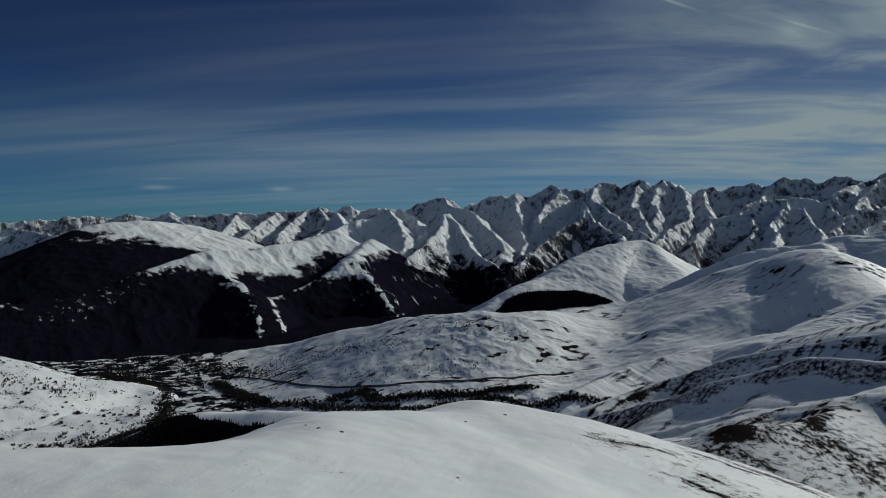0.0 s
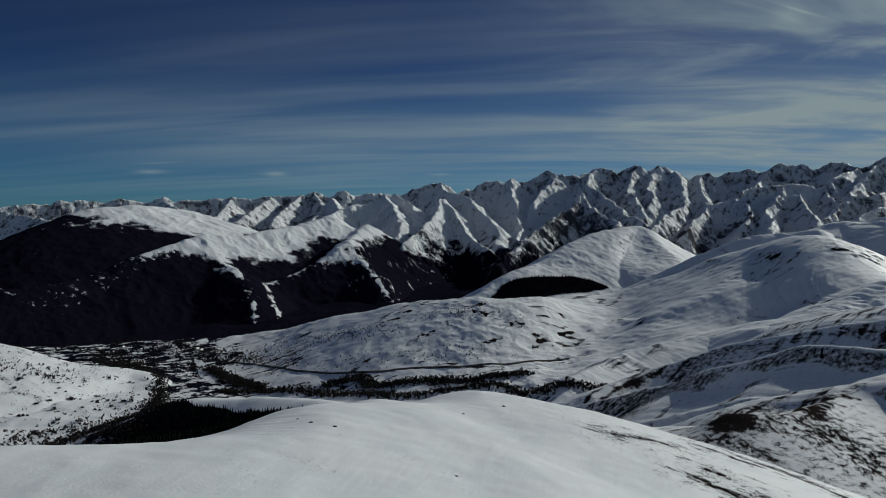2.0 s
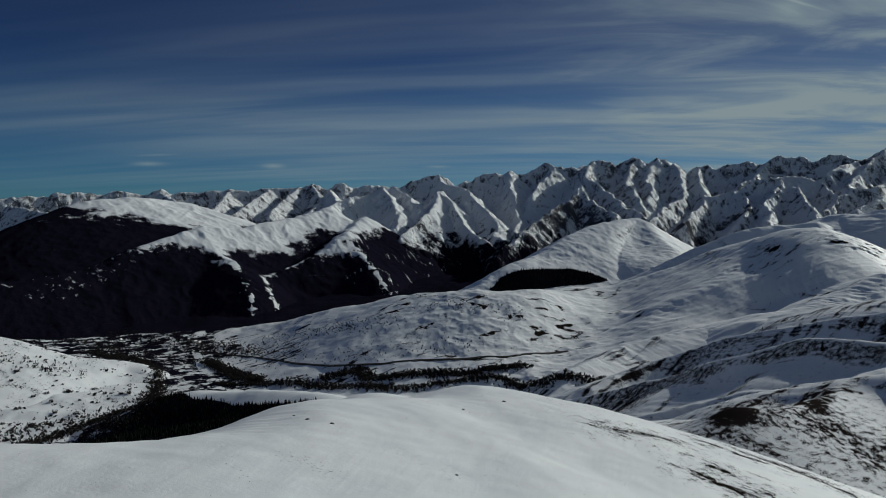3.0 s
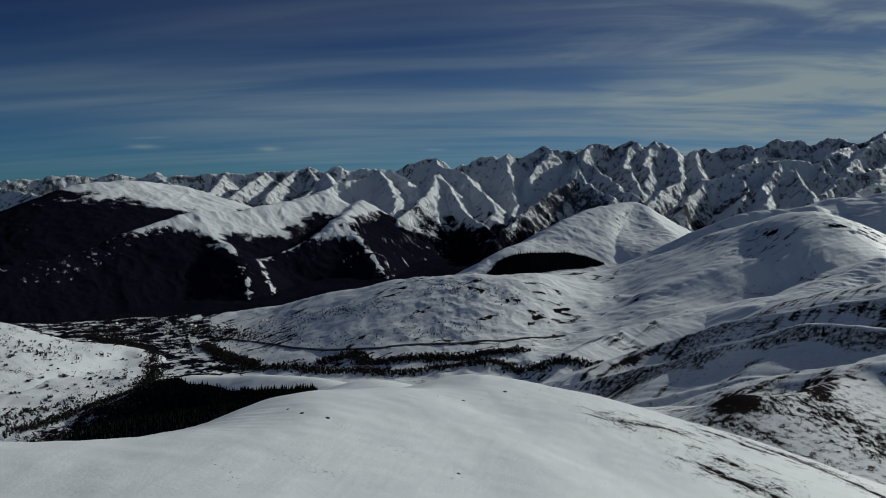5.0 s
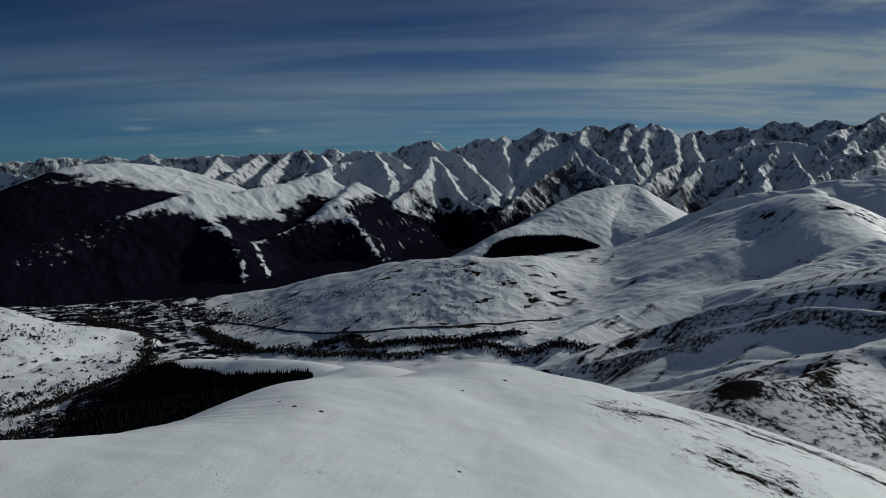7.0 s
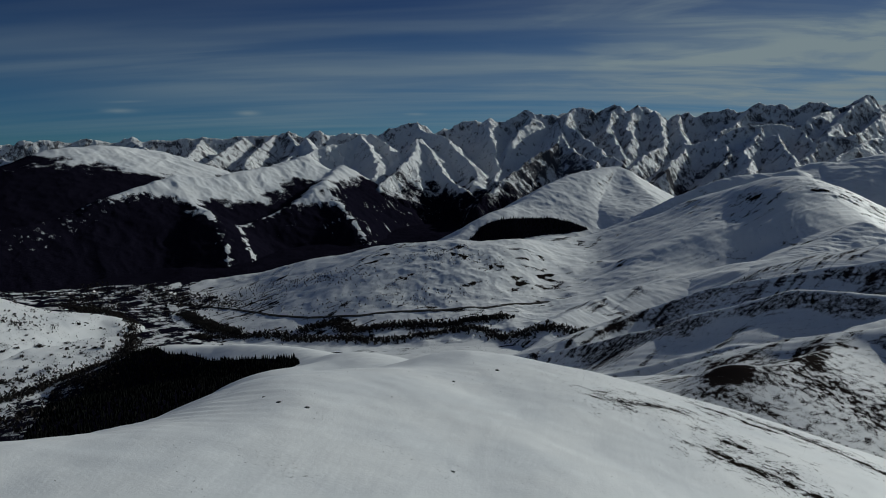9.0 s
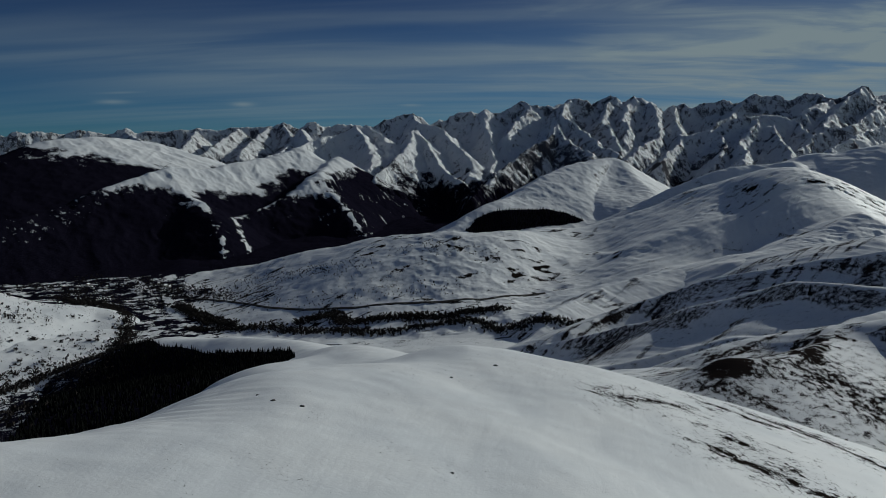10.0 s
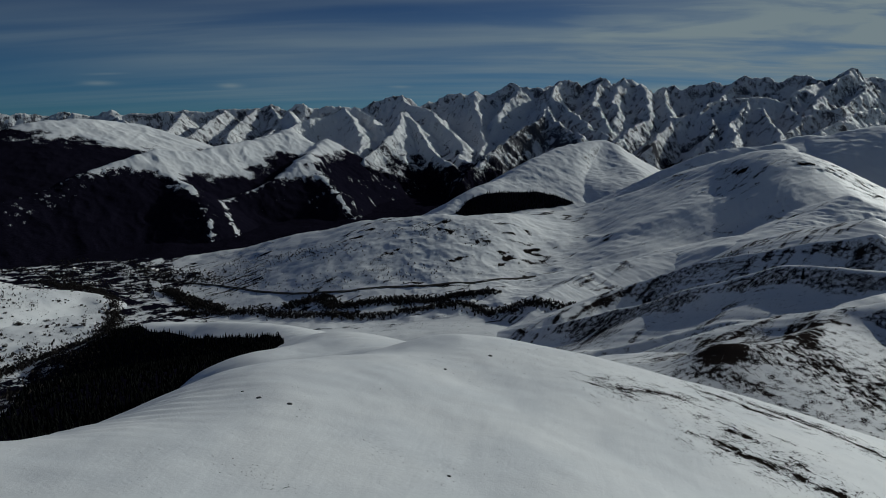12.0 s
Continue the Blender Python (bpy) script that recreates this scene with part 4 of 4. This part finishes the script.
def settle(first, points, rng, low=0.7, high=1.3, sink=0.2):
    """Stands copies of the given things at points of the plan; the models themselves take the first ones."""
    p = np.array(points)
    z = ground_at(p[:, 0], p[:, 1])
    for k, ((x, y), h) in enumerate(zip(p, z)):
        m = pose(x, y, h - sink, 0, 0, rng.uniform(0, 360))
        size = rng.uniform(low, high)
        if k < len(first):
            ob = first[k]
            ob.matrix_basis = m
        else:
            ob = copy_thing(first[k % len(first)], m)
        ob.scale = (size * rng.uniform(0.85, 1.15), size * rng.uniform(0.85, 1.15), size)


def near_line(line, count, spread, rng):
    legs = list(zip(line, line[1:]))
    lengths = [math.dist(a, b) for a, b in legs]
    out = []
    for _ in range(count):
        (a, b), = rng.choices(legs, lengths)
        t = rng.random()
        out.append((a[0] + t * (b[0] - a[0]) + rng.gauss(0, spread), a[1] + t * (b[1] - a[1]) + rng.gauss(0, spread)))
    return out


rng = random.Random(31)
TREES = [bare_tree(8.5, 1), bare_tree(7.5, 2), bare_tree(9.5, 3), bare_tree(6.5, 4)]
spots = near_line(BELTS[0], 150, 6, rng) + near_line(BELTS[1], 55, 6, rng) + near_line(BELTS[2], 25, 14, rng) + near_line(BELTS[3], 65, 16, rng)
settle(TREES, spots, rng)

FIRS = [fir_tree(9.0, 5), fir_tree(8.0, 6), fir_tree(7.0, 7)]
spots = near_line(BELTS[0], 40, 12, rng) + near_line([(-130, 430), (-165, 425), (-205, 415)], 4, 3, rng) + near_line([(330, 640), (520, 1180), (440, 1180)], 14, 25, rng)
settle(FIRS, spots, rng, 0.6, 1.2)

edge = scatter(DARK_WOOD, 4.6, rng, 0.95)
edge = [tuple(q) for q in edge if q[1] <= 432]
WOOD_FIRS = [fir_tree(7.4, 15), fir_tree(6.6, 16), fir_tree(8.2, 17)]
for ob in WOOD_FIRS:
    tagged(ob, "dark fir tree at the edge of the conifer wood", "tree", "firs at the wood's edge")
settle(WOOD_FIRS, edge[:300], rng, 0.7, 1.25)

BUSHES = [bush(11.0, 8), bush(9.0, 9), bush(13.0, 10)]
bench_area = [(-1000, 1380), (-760, 1560), (-640, 1430), (-560, 1180), (-590, 960), (-700, 1000), (-860, 1180)]
spots = [tuple(q) for q in scatter(bench_area, 31, rng, 0.5)]
for q in list(spots)[::3]:
    spots += [(q[0] + rng.gauss(0, 14), q[1] + rng.gauss(0, 14)) for _ in range(rng.randrange(1, 5))]
rng.shuffle(spots)
settle(BUSHES, spots[:300], rng, 0.4, 1.25, 0.1)


def thicket(name, lines, count, spread, tall, seed, label):
    """Scrub and small trees too many to count, along the hedges of the valley."""
    rng = random.Random(seed)
    pts = []
    for line in lines:
        pts += near_line(line, count // len(lines), spread, rng)
    p = np.array(pts)
    z = ground_at(p[:, 0], p[:, 1])
    verts, faces = [], []
    for (x, y), h in zip(p, z):
        size = tall * rng.uniform(0.5, 1.3)
        for k in range(9):
            a, r = rng.uniform(0, 6.283), rng.uniform(0.05, 0.35) * size
            px, py, pz = x + r * math.cos(a), y + r * math.sin(a), h + size * rng.uniform(0.1, 0.75)
            s = size * rng.uniform(0.12, 0.26)
            t = rng.uniform(0, 3.14)
            base = len(verts)
            verts += [(px - s * math.cos(t), py - s * math.sin(t), pz - s * 0.8), (px + s * math.cos(t), py + s * math.sin(t), pz - s * 0.5),
                      (px + rng.uniform(-0.4, 0.4) * s, py + rng.uniform(-0.4, 0.4) * s, pz + s * 1.1)]
            faces.append((base, base + 1, base + 2))
    return tagged(from_faces(name, verts, faces, TWIGS), label, "scrub", kind="stuff")


thicket("valley_scrub", BELTS, 7600, 9, 6.0, 41, "dense leafless scrub and hedges along the valley stream")
thicket("meadow_hedges", [[(-1100, 1900), (-900, 1850), (-720, 1700), (-560, 1640)], [(-960, 2000), (-800, 1900), (-600, 1760), (-420, 1640)],
                          [(-900, 1780), (-760, 1640), (-690, 1560)], [(-760, 1960), (-640, 1830), (-480, 1700)]], 1500, 26, 6.0, 42,
        "dark hedgerows and tree lines between the valley meadows")


thicket("slope_scrub", [[(-640, 1800), (-540, 1760), (-440, 1700), (-340, 1650)], [(-560, 1700), (-430, 1640), (-330, 1590)], [(-470, 1800), (-350, 1740), (-250, 1660)], [(-300, 1700), (-200, 1620), (-120, 1560)],
                        [(-420, 1560), (-300, 1500), (-150, 1430), (60, 1410)], [(-60, 1640), (60, 1600), (160, 1540)]], 1100, 22, 3.6, 43,
        "scattered dark trees and scrub on the hillside by the road")
bench_spots = [tuple(q) for q in scatter([(-1000, 1380), (-800, 1500), (-640, 1420), (-560, 1250), (-580, 1050), (-640, 1000), (-760, 1150), (-900, 1250)], 24, rng, 0.7)]
thicket("bench_bushes", [[q, (q[0] + 3, q[1] + 1)] for q in bench_spots], 3 * len(bench_spots), 5, 2.6, 46, "small dark bushes dotted over the snowy bench")
thicket("wood_edge_scrub", [[(-470, 1180), (-465, 1010), (-400, 770), (-325, 560), (-265, 430)], [(-540, 1330), (-520, 1120), (-470, 900), (-400, 700)]], 1300, 22, 5.0, 45,
        "dark leafless scrub fringing the conifer wood")
thicket("bench_scrub", [[(-560, 905), (-590, 990), (-575, 1100), (-560, 1200)], [(-640, 940), (-650, 1040), (-620, 1130)], [(-900, 1290), (-820, 1330), (-740, 1360)]], 520, 20, 5.5, 44,
        "dark leafless scrub in the gully below the snowy bench")


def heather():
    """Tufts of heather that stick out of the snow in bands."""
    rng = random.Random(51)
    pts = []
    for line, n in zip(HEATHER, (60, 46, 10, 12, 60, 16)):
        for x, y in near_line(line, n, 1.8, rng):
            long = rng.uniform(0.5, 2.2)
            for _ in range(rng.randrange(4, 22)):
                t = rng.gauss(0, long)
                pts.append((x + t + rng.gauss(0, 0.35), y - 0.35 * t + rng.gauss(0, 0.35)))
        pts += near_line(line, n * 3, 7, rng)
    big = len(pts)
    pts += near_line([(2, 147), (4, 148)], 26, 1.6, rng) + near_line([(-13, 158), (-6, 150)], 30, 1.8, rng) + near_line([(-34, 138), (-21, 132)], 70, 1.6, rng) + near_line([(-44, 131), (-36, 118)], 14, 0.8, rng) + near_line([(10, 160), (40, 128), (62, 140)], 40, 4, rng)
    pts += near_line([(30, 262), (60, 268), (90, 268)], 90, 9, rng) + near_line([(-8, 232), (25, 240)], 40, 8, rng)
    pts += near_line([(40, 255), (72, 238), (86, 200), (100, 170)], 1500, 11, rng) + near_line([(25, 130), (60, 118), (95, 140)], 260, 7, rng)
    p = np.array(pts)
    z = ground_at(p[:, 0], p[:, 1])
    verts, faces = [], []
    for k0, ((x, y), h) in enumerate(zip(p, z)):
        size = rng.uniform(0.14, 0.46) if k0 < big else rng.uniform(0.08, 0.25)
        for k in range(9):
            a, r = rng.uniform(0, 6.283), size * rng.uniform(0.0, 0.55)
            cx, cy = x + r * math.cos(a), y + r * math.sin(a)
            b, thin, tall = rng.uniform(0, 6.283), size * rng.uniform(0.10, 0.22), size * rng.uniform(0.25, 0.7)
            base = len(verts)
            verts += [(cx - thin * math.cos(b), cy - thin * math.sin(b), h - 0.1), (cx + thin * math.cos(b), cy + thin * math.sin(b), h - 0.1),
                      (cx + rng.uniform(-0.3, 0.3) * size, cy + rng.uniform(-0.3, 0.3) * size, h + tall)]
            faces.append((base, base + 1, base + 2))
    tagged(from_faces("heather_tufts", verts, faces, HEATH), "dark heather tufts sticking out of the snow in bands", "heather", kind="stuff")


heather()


def rock(wide, seed, x, y):
    rng = random.Random(seed)
    bm = bmesh.new()
    bmesh.ops.create_icosphere(bm, subdivisions=2, radius=1.0)
    for v in bm.verts:
        p = v.co.copy()
        v.co = p * (1 + 0.30 * noise.noise(p * 1.6 + Vector((seed, 0, 0)))) 
        v.co.x *= wide * 0.5
        v.co.y *= wide * 0.32
        v.co.z *= wide * 0.24
    me = bpy.data.meshes.new("rock")
    bm.to_mesh(me)
    bm.free()
    me.materials.append(STONE)
    ob = new("rock", me)
    ob.matrix_basis = pose(x, y, ground_at(x, y)[0] + wide * 0.03, 0, 0, rng.uniform(-25, 25))
    tagged(ob, "low dark rock half buried in the snow", "rock", "rocks on the ridge")


for k, (x, y, w) in enumerate([(22.5, 251, 1.5), (6.7, 230, 1.1), (-36.8, 178, 1.2), (-29.5, 174, 1.2), (-42, 185, 0.8), (3.5, 147.5, 0.8)]):
    rock(w, 60 + k, x, y)


def ribbon(name, line, offsets, rises, mat, parent=None):
    """A strip along a line on the plan, at sideways offsets (left positive) and rises above the smoothed ground."""
    pts = smooth_line([(x, y, 0) for x, y in line], 14)[:, :2]
    z = ground_at(pts[:, 0], pts[:, 1])
    pad = np.pad(z, 3, mode="edge")
    z = np.convolve(pad, np.ones(7) / 7, "valid")
    way = np.gradient(pts, axis=0)
    way /= np.linalg.norm(way, axis=1)[:, None]
    left = np.stack([-way[:, 1], way[:, 0]], 1)
    verts, faces = [], []
    for p, h, n in zip(pts, z, left):
        for o, r in zip(offsets, rises):
            verts.append((p[0] + o * n[0], p[1] + o * n[1], h + r))
    w = len(offsets)
    for i in range(len(pts) - 1):
        for j in range(w - 1):
            a = i * w + j
            faces.append((a, a + w, a + w + 1, a + 1))
    ob = from_faces(name, verts, faces, mat)
    ob.parent = parent
    return ob


road = ribbon("road", ROAD_PLAN, [2.3, -2.3], [0.9, 0.9], ASPHALT)
tagged(road, "narrow cleared mountain road crossing the snowy hillside", "road", kind="structure")
tagged(ribbon("road_bank", ROAD_PLAN, [3.8, 3.1, 2.3], [1.7, 1.5, 0.8], BANK), "dark earth cutting above the road", "road bank", kind="structure")
tagged(ribbon("road_verge", ROAD_PLAN, [-2.3, -2.7, -3.6], [0.8, 0.7, -1.0], BANK), "dark snow-free verge below the road", "road verge", kind="structure")


TRACK = [(352, 1402), (374, 1424), (405, 1446), (437, 1466), (470, 1496), (500, 1532)]
tagged(ribbon("snow_track", TRACK, [2.4, 0.0, -2.4], [0.5, 0.6, 0.4], ROOF_SNOW), "packed snow track climbing across the hillside", "track", kind="structure")
tagged(ribbon("side_track", [(429, 1588), (452, 1558), (484, 1538)], [1.8, 0.0, -1.8], [0.5, 0.6, 0.4], ROOF_SNOW), "short packed snow track on the hillside", "track", kind="structure")


def house(long, wide, tall, seed):
    root = new("house")
    x, y = long / 2, wide / 2
    top = tall + wide * 0.42
    v = [(-x, -y, -1), (x, -y, -1), (x, y, -1), (-x, y, -1), (-x, -y, tall), (x, -y, tall), (x, y, tall), (-x, y, tall), (-x, 0, top), (x, 0, top)]
    child("wall", v, [(0, 1, 5, 4), (2, 3, 7, 6), (1, 2, 6, 9, 5), (3, 0, 4, 8, 7)], WALL, root)
    o, e = 0.6, 0.35
    v = []
    for sx in (-x - o, x + o):
        for sy, sz in ((-y - o, tall - 0.3), (0, top + 0.05), (y + o, tall - 0.3)):
            v += [(sx, sy, sz), (sx, sy, sz + e)]
    f = [(0, 2, 8, 6), (2, 4, 10, 8), (1, 7, 9, 3), (3, 9, 11, 5), (0, 1, 3, 2), (2, 3, 5, 4), (6, 8, 9, 7), (8, 10, 11, 9), (0, 6, 7, 1), (4, 5, 11, 10)]
    child("roof", v, f, ROOF_SNOW, root, "snow-covered pitched roof")
    return tagged(root, "small stone house with a snow-covered roof in the valley", "house", "village houses")


HOUSES = [house(13, 8, 5, 1), house(10, 8, 6, 2), house(16, 9, 5, 3)]
spots = near_line([(-980, 1905), (-880, 1860), (-780, 1930)], 14, 28, rng) + near_line([(-700, 1890), (-640, 1860)], 6, 20, rng)
settle(HOUSES, spots, rng, 0.5, 0.75)
